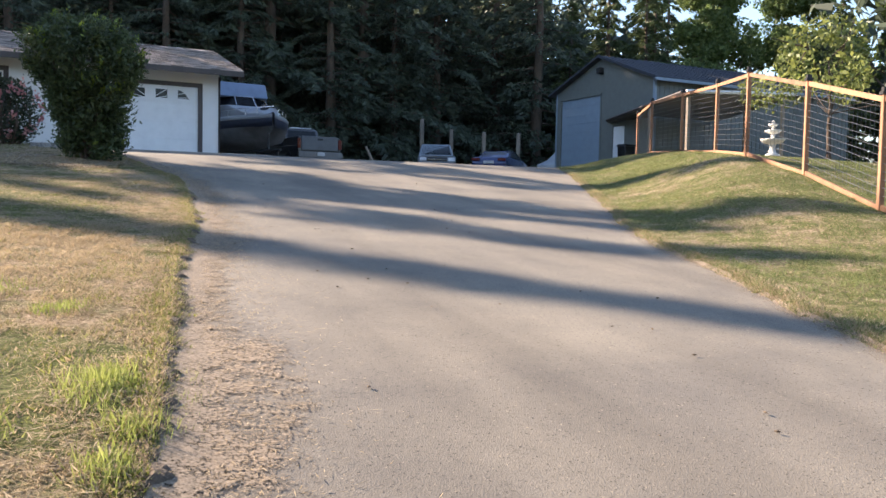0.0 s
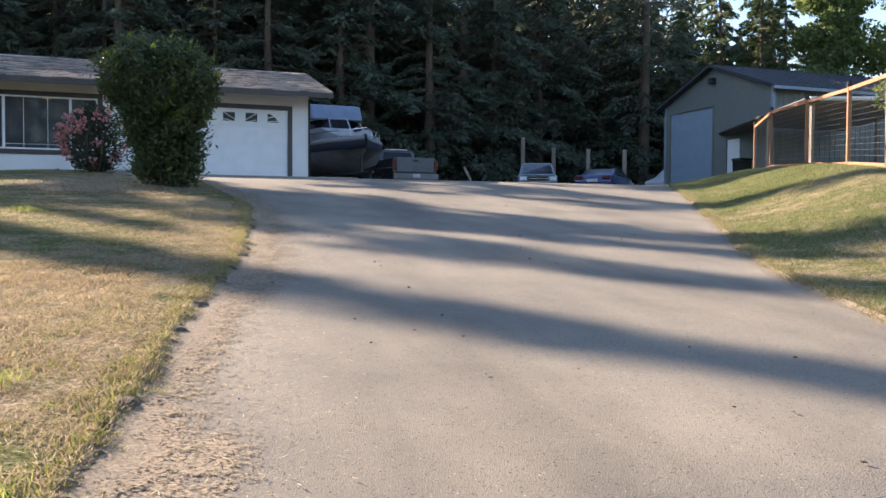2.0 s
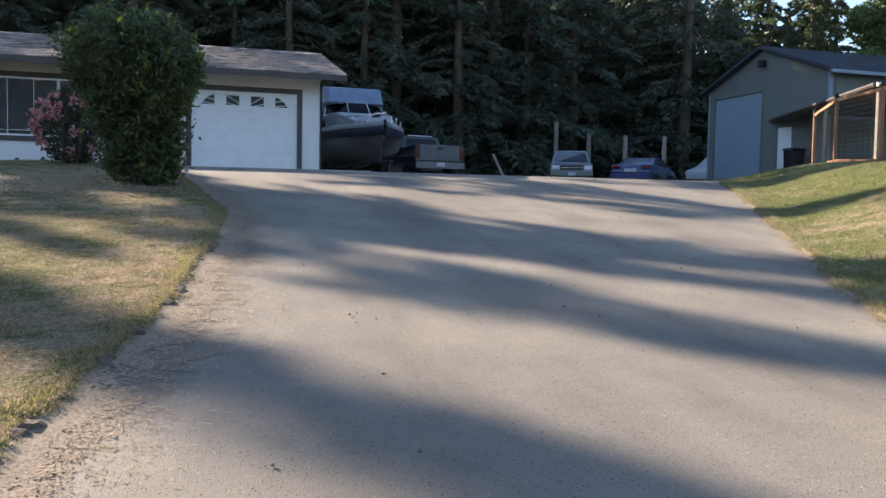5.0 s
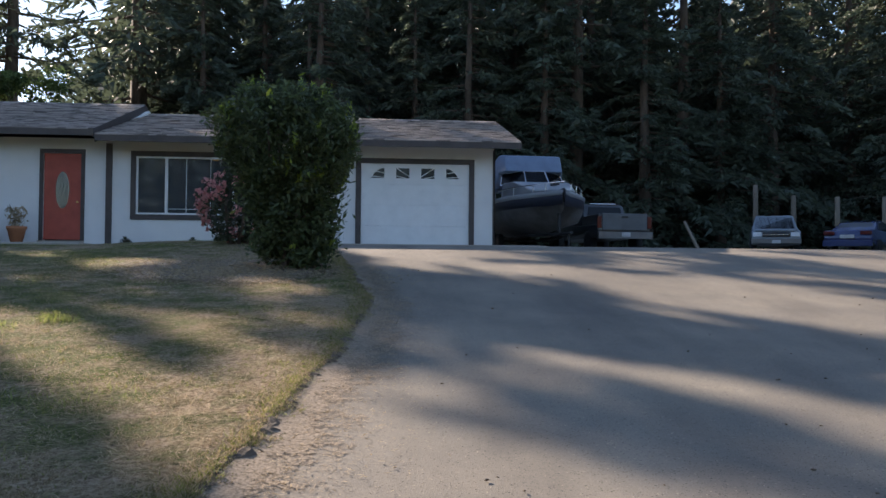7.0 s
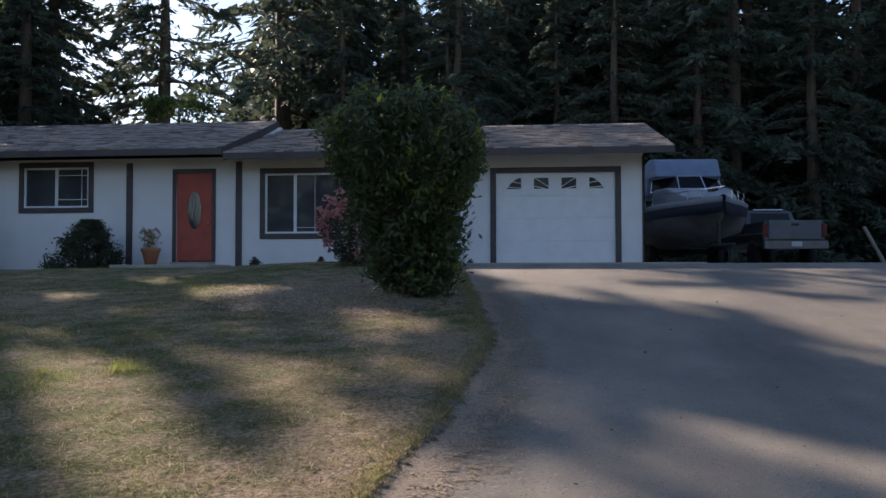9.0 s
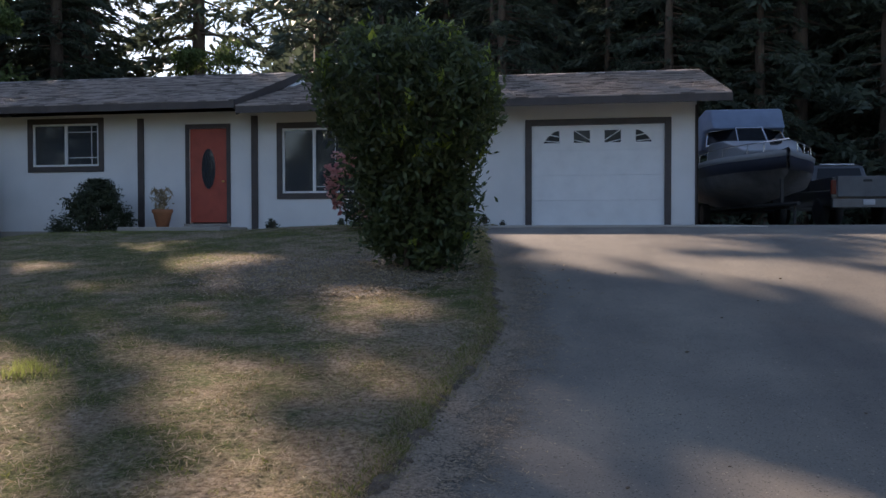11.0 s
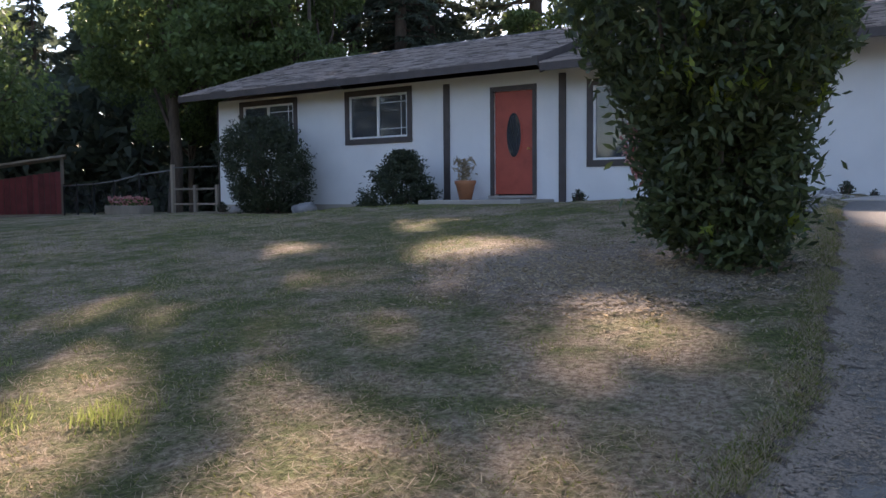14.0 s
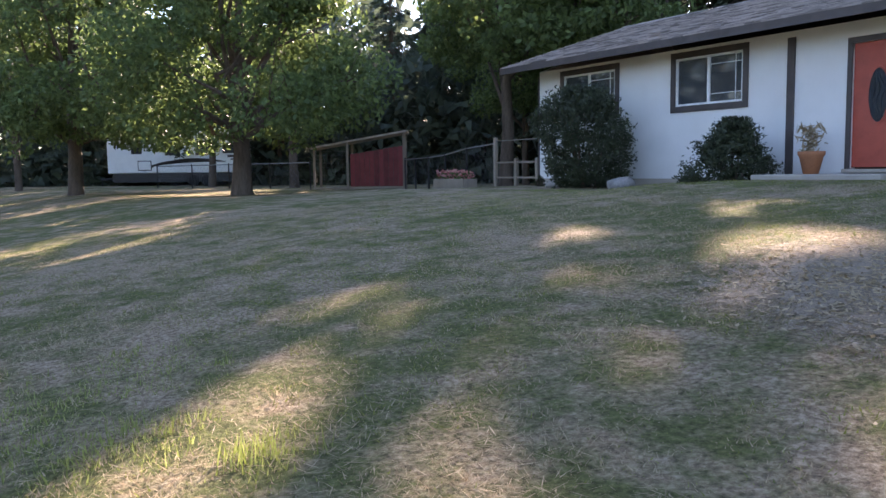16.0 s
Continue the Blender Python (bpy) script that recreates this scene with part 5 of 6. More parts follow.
# ---- boat ----
def boat(m):
    b = thing("cabin_boat", m, "white cabin cruiser with blue canvas top on a trailer", "boat")
    L, W = 7.0, 3.15
    stations = 16
    prof = []
    for i in range(stations + 1):
        t = i / stations                     # 0 at the stern, 1 at the bow
        half = W / 2 * (1 - max(0, (t - 0.5) / 0.5) ** 2.3 * 0.97)
        keel = 0.55 + 0.75 * max(0, (t - 0.62) / 0.38) ** 2
        sheer = 1.75 + 0.1 * t * t
        chine = keel + 0.42 + 0.25 * max(0, t - 0.5)
        y = L / 2 - L * t - (0.25 if t == 1 else 0)
        prof.append((y, half, keel, chine, sheer))

    def band(rows):
        bm = bmesh.new()
        vs = [[bm.verts.new(c) for c in rows(*p)] for p in prof]
        for a, c in zip(vs, vs[1:]):
            for i in range(len(a) - 1):
                bm.faces.new((a[i], a[i + 1], c[i + 1], c[i]))
        bm.faces.new(vs[0])
        bmesh.ops.remove_doubles(bm, verts=bm.verts, dist=0.001)
        return bm

    hull = part("hull", band(lambda y, h, k, c, s: [(-h * 0.97, y, s - 0.42), (-h * 0.86, y, c), (0, y, k), (h * 0.86, y, c), (h * 0.97, y, s - 0.42)]), M["hull_low"], b, "dull grey lower hull", True)
    part("hull_stripe", band(lambda y, h, k, c, s: [(-h, y, s - 0.12), (-h * 0.97, y, s - 0.42), (h * 0.97, y, s - 0.42), (h, y, s - 0.12)]), M["hull_dark"], hull, "dark blue side stripe", True)
    part("gunwale", band(lambda y, h, k, c, s: [(-h * 0.98, y, s + 0.04), (-h * 1.02, y, s), (-h * 1.0, y, s - 0.12), (h * 1.0, y, s - 0.12), (h * 1.02, y, s), (h * 0.98, y, s + 0.04), (0, y, s + 0.1)]), M["hull"], hull, "white gunwale and deck", True)
    bm = bmesh.new()
    mirrored(bm, [(-2.5, 2.0, 0.45), (-1.0, 2.4, 0.66), (0.2, 2.45, 0.74), (0.2, 1.75, 0.8), (-2.4, 1.85, 0.5)], W, 0)
    soften(bm, 0.08, 3)
    part("cabin", bm, M["hull"], b, "white foredeck cabin", True)
    for sx in (-1, 1):
        bm = bmesh.new()
        slab(bm, [(-1.9, 2.1), (-0.1, 2.14), (-0.1, 2.28), (-1.0, 2.28)], "x", -0.01, 0.01)
        for q in bm.verts:
            q.co.x += sx * (0.86 + (q.co.y) * 0.14)
        part("cabin_window", bm, M["pane_dark"], b)
    ws = [(-1.2, 0.35, 2.38), (-0.42, -0.35, 2.4), (0.42, -0.35, 2.4), (1.2, 0.35, 2.38)]
    wt = [(-1.06, 0.75, 2.86), (-0.38, 0.18, 2.9), (0.38, 0.18, 2.9), (1.06, 0.75, 2.86)]
    for i in range(3):
        bm = bmesh.new()
        f = bm.faces.new([bm.verts.new(c) for c in (ws[i], ws[i + 1], wt[i + 1], wt[i])])
        bmesh.ops.solidify(bm, geom=[f], thickness=0.012)
        part("windscreen", bm, M["pane_dark"], b)
    bm = bmesh.new()
    for p, q in [*zip(ws, wt), *zip(ws, ws[1:]), *zip(wt, wt[1:])]:
        tube(bm, p, q, 0.025, seg=6)
    part("windscreen_frame", bm, M["chrome"], b)
    bm = bmesh.new()
    mirrored(bm, [(0.15, 2.88, 0.66), (0.5, 3.5, 0.66), (1.2, 3.6, 0.7), (2.6, 3.45, 0.7), (2.7, 2.3, 0.74), (1.0, 2.3, 0.78), (0.85, 2.86, 0.76)], W, 0)
    soften(bm, 0.07, 3)
    part("canvas_top", bm, M["canvas"], b, "pale blue canvas top", True)
    bm = bmesh.new()
    for sx in (-1, 1):
        pts = []
        for t in (0.52, 0.66, 0.8, 0.9, 0.985):
            i = int(t * stations)
            y, h, k, c, s = prof[i]
            pts.append((sx * h * 0.92, y, s + 0.3))
            tube(bm, (sx * h * 0.93, y, s), pts[-1], 0.014, seg=6)
        pts.append((0, prof[-1][0] - 0.05, prof[-1][4] + 0.3))
        for p, q in zip(pts, pts[1:]):
            tube(bm, p, q, 0.016, seg=6)
    part("bow_rail", bm, M["chrome"], b, "thin chrome bow rail")
    bm = bmesh.new()
    box(bm, -0.1, 0.1, -2.9, -2.4, 2.12, 2.26)
    soften(bm, 0.03, 1)
    part("anchor_winch", bm, M["black"], b)
    tr = bmesh.new()
    for sx in (-1, 1):
        tube(tr, (sx * 0.75, 3.0, 0.5), (sx * 0.75, -1.0, 0.5), 0.05, seg=6)
        tube(tr, (sx * 0.75, -1.0, 0.5), (0, -4.6, 0.5), 0.05, seg=6)
    tube(tr, (-1.05, 1.2, 0.42), (1.05, 1.2, 0.42), 0.05, seg=6)
    tube(tr, (0, -3.2, 0.5), (0, -3.2, 1.35), 0.05, seg=6)
    tube(tr, (0, -4.3, 0.5), (0, -4.3, 0.0), 0.035, seg=6)
    part("trailer", tr, M["black"], b, "black steel boat trailer")
    for sx in (-1, 1):
        wheel(b, sx * 1.12, 0.85, 0.33, 0.2), wheel(b, sx * 1.12, 1.6, 0.33, 0.2)
    return b


boat(turned(2.35, 6.6, 3) @ Matrix.Scale(0.95, 4))

# ---- barn ----
BX, BY0, BY1, BE, BR = 22.0, 5.45, 13.8, 5.05, 6.55
barn = thing("barn", pose(0, 0, 0), "grey steel barn with pale blue door and low gable roof", "barn")
bz = 0.0
bm = wall_mesh(BY0, BY1, 0, 0.12, bz, BE, [(9.7, 13.3, bz, 4.65), (7.65, 8.6, bz, 2.9)])
for v in bm.verts:
    v.co = (BX + v.co.y, v.co.x, v.co.z)
part("wall", bm, M["barn"], barn, "pale steel front wall")
bm = bmesh.new()
slab(bm, [(BY0, BE), (BY1, BE), ((BY0 + BY1) / 2, BR)], "x", BX, BX + 0.12)
part("gable_wall", bm, M["barn"], barn)
boxes("wall", [(BX + 0.12, BX + 14, BY0, BY0 + 0.12, bz, BE)], M["barn"], barn)
boxes("wall", [(BX + 0.12, BX + 14, BY1 - 0.12, BY1, bz, BE)], M["barn"], barn)
boxes("wall", [(BX + 13.88, BX + 14, BY0 + 0.12, BY1 - 0.12, bz, BE)], M["barn"], barn)
for k in range(46):
    x = BX + 0.3 + k * 0.3
    boxes("wall_rib", [(x, x + 0.04, BY0 - 0.025, BY0 - 0.001, bz, BE)], M["barn"], barn)
ym = (BY0 + BY1) / 2
for side in (0, 1):
    bm = bmesh.new()
    ye = BY0 - 0.35 if side == 0 else BY1 + 0.35
    zf = BE - 0.35 * (BR - BE) / (ym - BY0)
    slab(bm, [(ye, zf + 0.02), (ym, BR + 0.02), (ym, BR + 0.14), (ye, zf + 0.14)], "x", BX - 0.35, BX + 14.3)
    rf = part("roof", bm, M["barn_roof"], barn, "dark metal roof sheet")
    for k in range(33):
        x = BX - 0.3 + k * 0.45
        bm = bmesh.new()
        slab(bm, [(ye, zf + 0.141), (ym, BR + 0.141), (ym, BR + 0.175), (ye, zf + 0.175)], "x", x, x + 0.05)
        part("roof_rib", bm, M["barn_roof"], rf)
boxes("corner_trim", [(BX - 0.02, BX + 0.1, BY0 - 0.05, BY0 - 0.026, bz, BE)], M["barn_door"], barn, "pale blue corner trim")
boxes("corner_trim", [(BX - 0.025, BX - 0.002, BY0 - 0.02, BY0 + 0.1, bz, BE)], M["barn_door"], barn)
boxes("corner_trim", [(BX - 0.025, BX - 0.002, BY1 - 0.12, BY1, bz, BE)], M["barn_door"], barn)
boxes("gutter", [(BX - 0.3, BX + 14, BY0 - 0.45, BY0 - 0.36, BE - 0.2, BE - 0.06)], M["barn_door"], barn)
bd = new("roll_door")
bd.parent = barn
for k in range(10):
    z = bz + 0.01 + k * 0.464
    boxes("slat", [(BX + 0.05, BX + 0.09, 9.72, 13.28, z, z + 0.461)], M["barn_door"], bd, bevel=0.004)
boxes("door_trim", [(BX - 0.03, BX - 0.002, 9.6, 9.7, bz, 4.65), (BX - 0.03, BX - 0.002, 13.3, 13.4, bz, 4.65), (BX - 0.03, BX - 0.002, 9.6, 13.4, 4.65, 4.76)], M["barn"], bd)
sd = new("side_door")
sd.parent = barn
boxes("door_leaf", [(BX + 0.03, BX + 0.08, 7.67, 8.58, 0.8, 2.88)], M["white"], sd, "white side door", 0.006)
boxes("door_sill", [(BX, BX + 0.12, 7.65, 8.6, 0, 0.78)], M["barn"], sd)
bm = bmesh.new()
lathe(bm, [(0.02, 0), (0.035, 0.02), (0.02, 0.05)], 10, (BX - 0.02, 7.78, 1.7))
part("door_handle", bm, M["brass"], sd)
bm = bmesh.new()
box(bm, BX - 0.3, BX - 0.002, ym - 0.15, ym + 0.15, 5.75, 6.05)
soften(bm, 0.03, 1)
part("flood_lamp", bm, M["black"], barn, "small dark lamp under the gable")
lean = thing("lean_to_roof", pose(0, 0, 0), "brown lean-to roof with white gutter beside the barn", "canopy")
bm = bmesh.new()
slab(bm, [(21.95, 9.0), (17.5, -1.6), (21.5, -3.2), (25.9, 5.2), (21.95, 5.2)], "z", 3.12, 3.26)
part("roof_sheet", bm, M["soffit"], lean)
for (xa, ya), (xb, yb) in (((21.9, 9.0), (17.43, -1.6)), ((17.43, -1.68), (21.5, -3.3))):
    bm = bmesh.new()
    tube(bm, (xa, ya, 3.24), (xb, yb, 3.24), 0.075, seg=6)
    part("gutter", bm, M["white"] if xb > 20 else M["trim"], lean)
for x, y in ((17.8, -1.4), (19.6, 2.9), (21.3, -2.9), (23.4, 1.0)):
    boxes("post", [(x - 0.06, x + 0.06, y - 0.06, y + 0.06, z_at(x, y) - 0.2, 3.12)], M["grey_wood"], lean)
bm = bmesh.new()
slab(bm, [(-0.28, 0), (0.28, 0), (0.33, 0.95), (-0.33, 0.95)], "y", -0.3, 0.3)
soften(bm, 0.03, 1)
wb = thing("wheeled_bin", pose(21.3, 6.6, z_at(21.3, 6.6) + 0.35), "black wheeled rubbish bin beside the barn door", "bin")
part("bin_body", bm, M["bin"], wb)
bm = bmesh.new()
slab(bm, [(-0.37, 0.952), (0.37, 0.952), (0.34, 1.03), (-0.3, 1.06)], "y", -0.34, 0.34)
soften(bm, 0.015, 1)
part("bin_lid", bm, M["bin"], wb)

# yard posts
for i, (x, y, h) in enumerate([(15.9, 19.0, 3.75), (18.2, 19.6, 3.3), (20.3, 19.2, 3.1), (22.2, 18.2, 2.9)]):
    p = thing("yard_post", pose(x, y, z_at(x, y)), "tall weathered wooden post at the edge of the yard", "post", "posts along the yard")
    bm = bmesh.new()
    lathe(bm, [(0.14, -0.3), (0.13, h * 0.5), (0.12, h - 0.02), (0.1, h)], 10)
    part("post", bm, M["grey_wood"], p, "", True)
bm = bmesh.new()
tube(bm, (0, 0, -0.1), (-0.75, 0.2, 1.5), 0.07, 0.06, 8)
pl = thing("leaning_pole", pose(10.6, 12.5, z_at(10.6, 12.5)), "grey pole leaning in the yard", "pole")
part("pole", bm, M["grey_wood"], pl)

# ---- wire fence on the bank ----
POSTS = [(4.4, -21.2, 1.62), (5.85, -18.3, 1.7), (7.35, -15.7, 1.72), (8.3, -13.4, 1.77), (10.3, -10.5, 1.77), (12.0, -7.4, 1.77), (13.6, -4.2, 1.77), (15.5, -1.2, 1.75)]
fence = thing("wire_fence", pose(0, 0, 0), "cedar fence with wire mesh panels on the grassy bank", "fence")
for x, y, h in POSTS:
    z = z_at(x, y)
    bm = bmesh.new()
    box(bm, -0.04, 0.04, -0.04, 0.04, z - 0.3, z + h)
    soften(bm, 0.006, 1)
    a = math.atan2(5, 2.6)
    p = part("post", bm, M["cedar"], fence, at=Matrix.Translation((x, y, 0)) @ Matrix.Rotation(a, 4, "Z"))
    bm = bmesh.new()
    box(bm, -0.06, 0.06, -0.06, 0.06, z + h + 0.001, z + h + 0.05)
    box(bm, -0.04, 0.04, -0.04, 0.04, z + h + 0.051, z + h + 0.11)
    part("post_cap", bm, M["black"], p, "black post cap")
for (xa, ya, ha), (xb, yb, hb) in zip(POSTS, POSTS[1:]):
    za, zb = z_at(xa, ya), z_at(xb, yb)
    A, B = Vector((xa, ya, za)), Vector((xb, yb, zb))
    d = (B - A)
    flat = Vector((d.x, d.y, 0)).normalized()
    nrm = Vector((-flat.y, flat.x, 0))
    for lo, hi, nm in ((ha - 0.1, hb - 0.1, "top_rail"), (0.0, 0.0, "bottom_rail")):
        bm = bmesh.new()
        p0, p1 = A + flat * 0.05 + Vector((0, 0, lo)), B - flat * 0.05 + Vector((0, 0, hi))
        vs = []
        for p in (p0, p1):
            vs.append([bm.verts.new(p + nrm * sx * 0.02 + Vector((0, 0, sz))) for sx, sz in ((-1, 0), (1, 0), (1, 0.08), (-1, 0.08))])
        for i in range(4):
            bm.faces.new((vs[0][i], vs[0][(i + 1) % 4], vs[1][(i + 1) % 4], vs[1][i]))
        bm.faces.new(vs[0]), bm.faces.new(vs[1])
        part(nm, bm, M["cedar"], fence)
    bm = bmesh.new()
    for k in range(12):
        u = (k + 0.5) / 12
        tube(bm, A + flat * 0.03 + Vector((0, 0, 0.16 + (ha - 0.28) * u)), B - flat * 0.03 + Vector((0, 0, 0.16 + (hb - 0.28) * u)), 0.0045, seg=3, caps=False)
    n = int(d.length / 0.15)
    for k in range(1, n):
        p = A + d * (k / n)
        tube(bm, p + Vector((0, 0, 0.16)), p + Vector((0, 0, min(ha, hb) - 0.1)), 0.003, seg=3, caps=False)
    part("wire_mesh", bm, M["wire"], fence, "galvanised wire mesh")

fz = z_at(12.2, -10.6)
ft = thing("garden_fountain", pose(12.2, -10.6, fz), "white three-tier cast stone garden fountain", "fountain")
for nm, prof_f in (("pedestal", [(0.26, 0), (0.24, 0.06), (0.12, 0.1), (0.09, 0.25), (0.12, 0.32)]), ("lower_bowl", [(0.1, 0.321), (0.3, 0.36), (0.4, 0.45), (0.41, 0.47), (0.37, 0.47), (0.1, 0.4)]),
                   ("stem", [(0.08, 0.401), (0.06, 0.5), (0.08, 0.6)]), ("middle_bowl", [(0.07, 0.601), (0.2, 0.63), (0.27, 0.7), (0.25, 0.71), (0.06, 0.66)]), ("upper_stem", [(0.05, 0.661), (0.04, 0.75), (0.05, 0.8)]), ("top_bowl", [(0.05, 0.801), (0.13, 0.82), (0.17, 0.87), (0.05, 0.86), (0.06, 0.92), (0.02, 0.97)])):
    bm = bmesh.new()
    lathe(bm, [(a * 0.78, b * 0.98) for a, b in prof_f], 20)
    part(nm, bm, M["plaster"], ft, "", True)

# ---- camper, hen run, chain fence ----
def camper(m):
    c = thing("camper_trailer", m, "white camper trailer with dark swoosh stripes", "trailer")
    bm = bmesh.new()
    slab(bm, [(-4.6, 0.85), (4.4, 0.85), (4.5, 1.3), (4.5, 3.35), (4.3, 3.5), (-4.2, 3.5), (-4.6, 2.8)], "y", -1.2, 1.2)
    soften(bm, 0.06, 2)
    part("body", bm, M["white"], c)
    boxes("skirt", [(-4.3, 4.2, -1.1, 1.1, 0.3, 0.848)], M["black"], c, "black underframe")
    for x0, x1, z0, z1 in ((-0.8, 0.2, 1.9, 2.6), (1.2, 2.3, 1.9, 2.6), (-3.0, -2.3, 2.0, 2.6), (3.0, 3.8, 2.0, 2.6)):
        boxes("window", [(x0, x1, -1.225, -1.201, z0, z1)], M["black"], c, bevel=0.008)
    boxes("hatch", [(-2.6, -1.7, -1.215, -1.201, 1.0, 1.6)], M["black"], c)
    boxes("hatch_door", [(-2.55, -1.75, -1.225, -1.216, 1.05, 1.55)], M["white"], c)
    for k in range(4):
        bm = bmesh.new()
        pts = [(-2.2 + 0.4 * k + 4.2 * u, 0.95 + 0.13 * k + 0.9 * u ** 0.5 * (1 - 0.15 * k) - 0.35 * u) for u in np.linspace(0, 1, 14)]
        top = [(x, z + 0.2 * math.sin(math.pi * (i + 0.4) / 14) + 0.01) for i, (x, z) in enumerate(pts)]
        slab(bm, pts + top[::-1], "y", -1.212, -1.201)
        part("stripe", bm, M["black"] if k % 2 == 0 else M["trim"], c)
    boxes("lettering", [(3.3, 4.1, -1.213, -1.201, 1.75, 1.9)], M["trim"], c)
    boxes("lettering", [(3.5, 4.0, -1.213, -1.201, 1.6, 1.68)], M["trim"], c)
    for y in (-1.0, 1.0):
        for x in (1.0, 1.85):
            bm = bmesh.new()
            lathe(bm, [(0.2, -0.11), (0.34, -0.11), (0.36, -0.06), (0.36, 0.06), (0.34, 0.11), (0.2, 0.11)], 20)
            w = part("wheel", bm, M["tyre"], c, at=Matrix.Translation((x, y, 0.36)) @ Matrix.Rotation(radians(90), 4, "X"))
            bm = bmesh.new()
            lathe(bm, [(0.03, -0.1), (0.21, -0.09), (0.21, 0.09), (0.03, 0.1)], 14)
            part("rim", bm, M["rim"], w)
    bm = bmesh.new()
    tube(bm, (-4.5, 0, 0.5), (-5.6, 0, 0.5), 0.06)
    tube(bm, (-5.5, 0, 0.5), (-5.5, 0, 0.0), 0.05)
    part("drawbar", bm, M["black"], c)
    return c


camper(pose(-54.6, 1.0, z_at(-54.6, 1.0), 0, 0, 57) @ Matrix.Translation((-0.35, 0, 0)) @ Matrix.Diagonal((0.92, 1, 1, 1)))

coop = thing("hen_coop", pose(-34.2, 0.15, z_at(-34.2, 0.15), 0, 0, 57), "weathered hen run with red boards and a sloping roof", "coop")
for x, h in ((0.0, 1.65), (1.35, 1.9), (3.65, 2.28)):
    for y in (0.0, 1.8):
        boxes("post", [(x - 0.05, x + 0.05, y - 0.05, y + 0.05, -0.3, h)], M["grey_wood"], coop)
bm = bmesh.new()
slab(bm, [(-0.15, 1.63), (3.8, 2.29), (3.8, 2.37), (-0.15, 1.71)], "y", -0.2, 2.0)
part("roof", bm, M["grey_wood"], coop, "pale weathered roof board")
for k in range(11):
    x = 1.47 + k * 0.195
    t = 1.42 + 0.3 * (k / 10)
    boxes("board", [(x, x + 0.185, -0.03, 0.0, 0.1, t)], M["redwood"], coop)
boxes("sill", [(0.05, 3.6, -0.03, 0.03, 0.0, 0.09)], M["grey_wood"], coop)
bm = bmesh.new()
for k in range(9):
    x = 0.1 + k * 0.15
    tube(bm, (x, 0, 0.1), (x, 0, 1.6), 0.004, seg=3, caps=False)
for k in range(10):
    tube(bm, (0.05, 0, 0.1 + k * 0.16), (1.3, 0, 0.1 + k * 0.16), 0.004, seg=3, caps=False)
part("wire_mesh", bm, M["wire"], coop)


def rail_fence(points, h, label):
    f = thing("chain_fence", pose(0, 0, 0), label, "fence")
    for (xa, ya), (xb, yb) in zip(points, points[1:]):
        A, B = Vector((xa, ya, z_at(xa, ya))), Vector((xb, yb, z_at(xb, yb)))
        bm = bmesh.new()
        tube(bm, A - Vector((0, 0, 0.2)), A + Vector((0, 0, h + 0.06)), 0.032, seg=8)
        part("post", bm, M["black"], f)
        bm = bmesh.new()
        tube(bm, A + Vector((0, 0, h)), B + Vector((0, 0, h)), 0.024, seg=6)
        part("top_rail", bm, M["wire"], f, "galvanised top rail")
        bm = bmesh.new()
        n = max(2, int((B - A).length / 0.3))
        for k in range(n):
            p, q = A + (B - A) * (k / n), A + (B - A) * min(1, (k + 4) / n)
            tube(bm, p + Vector((0, 0, 0.04)), q + Vector((0, 0, h)), 0.0018, seg=3, caps=False)
            tube(bm, q + Vector((0, 0, 0.04)), p + Vector((0, 0, h)), 0.0018, seg=3, caps=False)
        part("chain_mesh", bm, M["wire"], f)
    bm = bmesh.new()
    tube(bm, B - Vector((0, 0, 0.2)), B + Vector((0, 0, h + 0.06)), 0.032, seg=8)
    part("post", bm, M["black"], f)


rail_fence([(-32.1, 3.2), (-30.3, 2.6), (-28.4, 2.0), (-26.4, 1.4), (-24.4, 0.9), (-22.3, 0.5)], 1.25, "low chain-link fence between hen run and house")
rail_fence([(-34.3, 0.0), (-37.2, -0.6), (-40.2, -1.4), (-43.2, -2.2), (-46.5, -3)], 1.1, "low chain-link fence beyond the lawn")
gate = thing("garden_gate", pose(-21.0, 0.2, z_at(-21.0, 0.2)), "small grey wooden gate beside the house corner", "gate")
for x, h in ((-0.95, 1.35), (0.0, 0.75), (0.9, 0.75)):
    boxes("post", [(x - 0.045, x + 0.045, -0.045, 0.045, -0.2, h)], M["grey_wood"], gate)
for z in (0.2, 0.62):
    boxes("rail", [(-0.9, -0.05, -0.015, 0.015, z, z + 0.05)], M["grey_wood"], gate)
    boxes("rail", [(0.05, 0.85, -0.015, 0.015, z, z + 0.05)], M["grey_wood"], gate)
boxes("rail", [(-0.9, 0.9, -0.012, 0.012, 1.24, 1.27)], M["wire"], gate)

planter = thing("flower_planter", pose(-23.3, -0.3, z_at(-23.3, -0.3)), "low planter box with pink flowers", "planter")
boxes("box", [(-0.8, 0.8, -0.25, 0.25, 0, 0.28)], M["grey_wood"], planter, bevel=0.01)
g = np.random.default_rng(9)
c = np.stack([g.uniform(-0.75, 0.75, 260), g.uniform(-0.22, 0.22, 260), g.uniform(0.28, 0.55, 260)], 1)
tagged(raw_mesh("flowers", leaves(g, c, 0.11, 0.7, 0), 4, M["petal"], planter, "pink flowers"), kind="stuff")
raw_mesh("foliage", leaves(g, c - np.array([0, 0, 0.06]), 0.12, 0.5, 0), 4, M["broad"], planter)

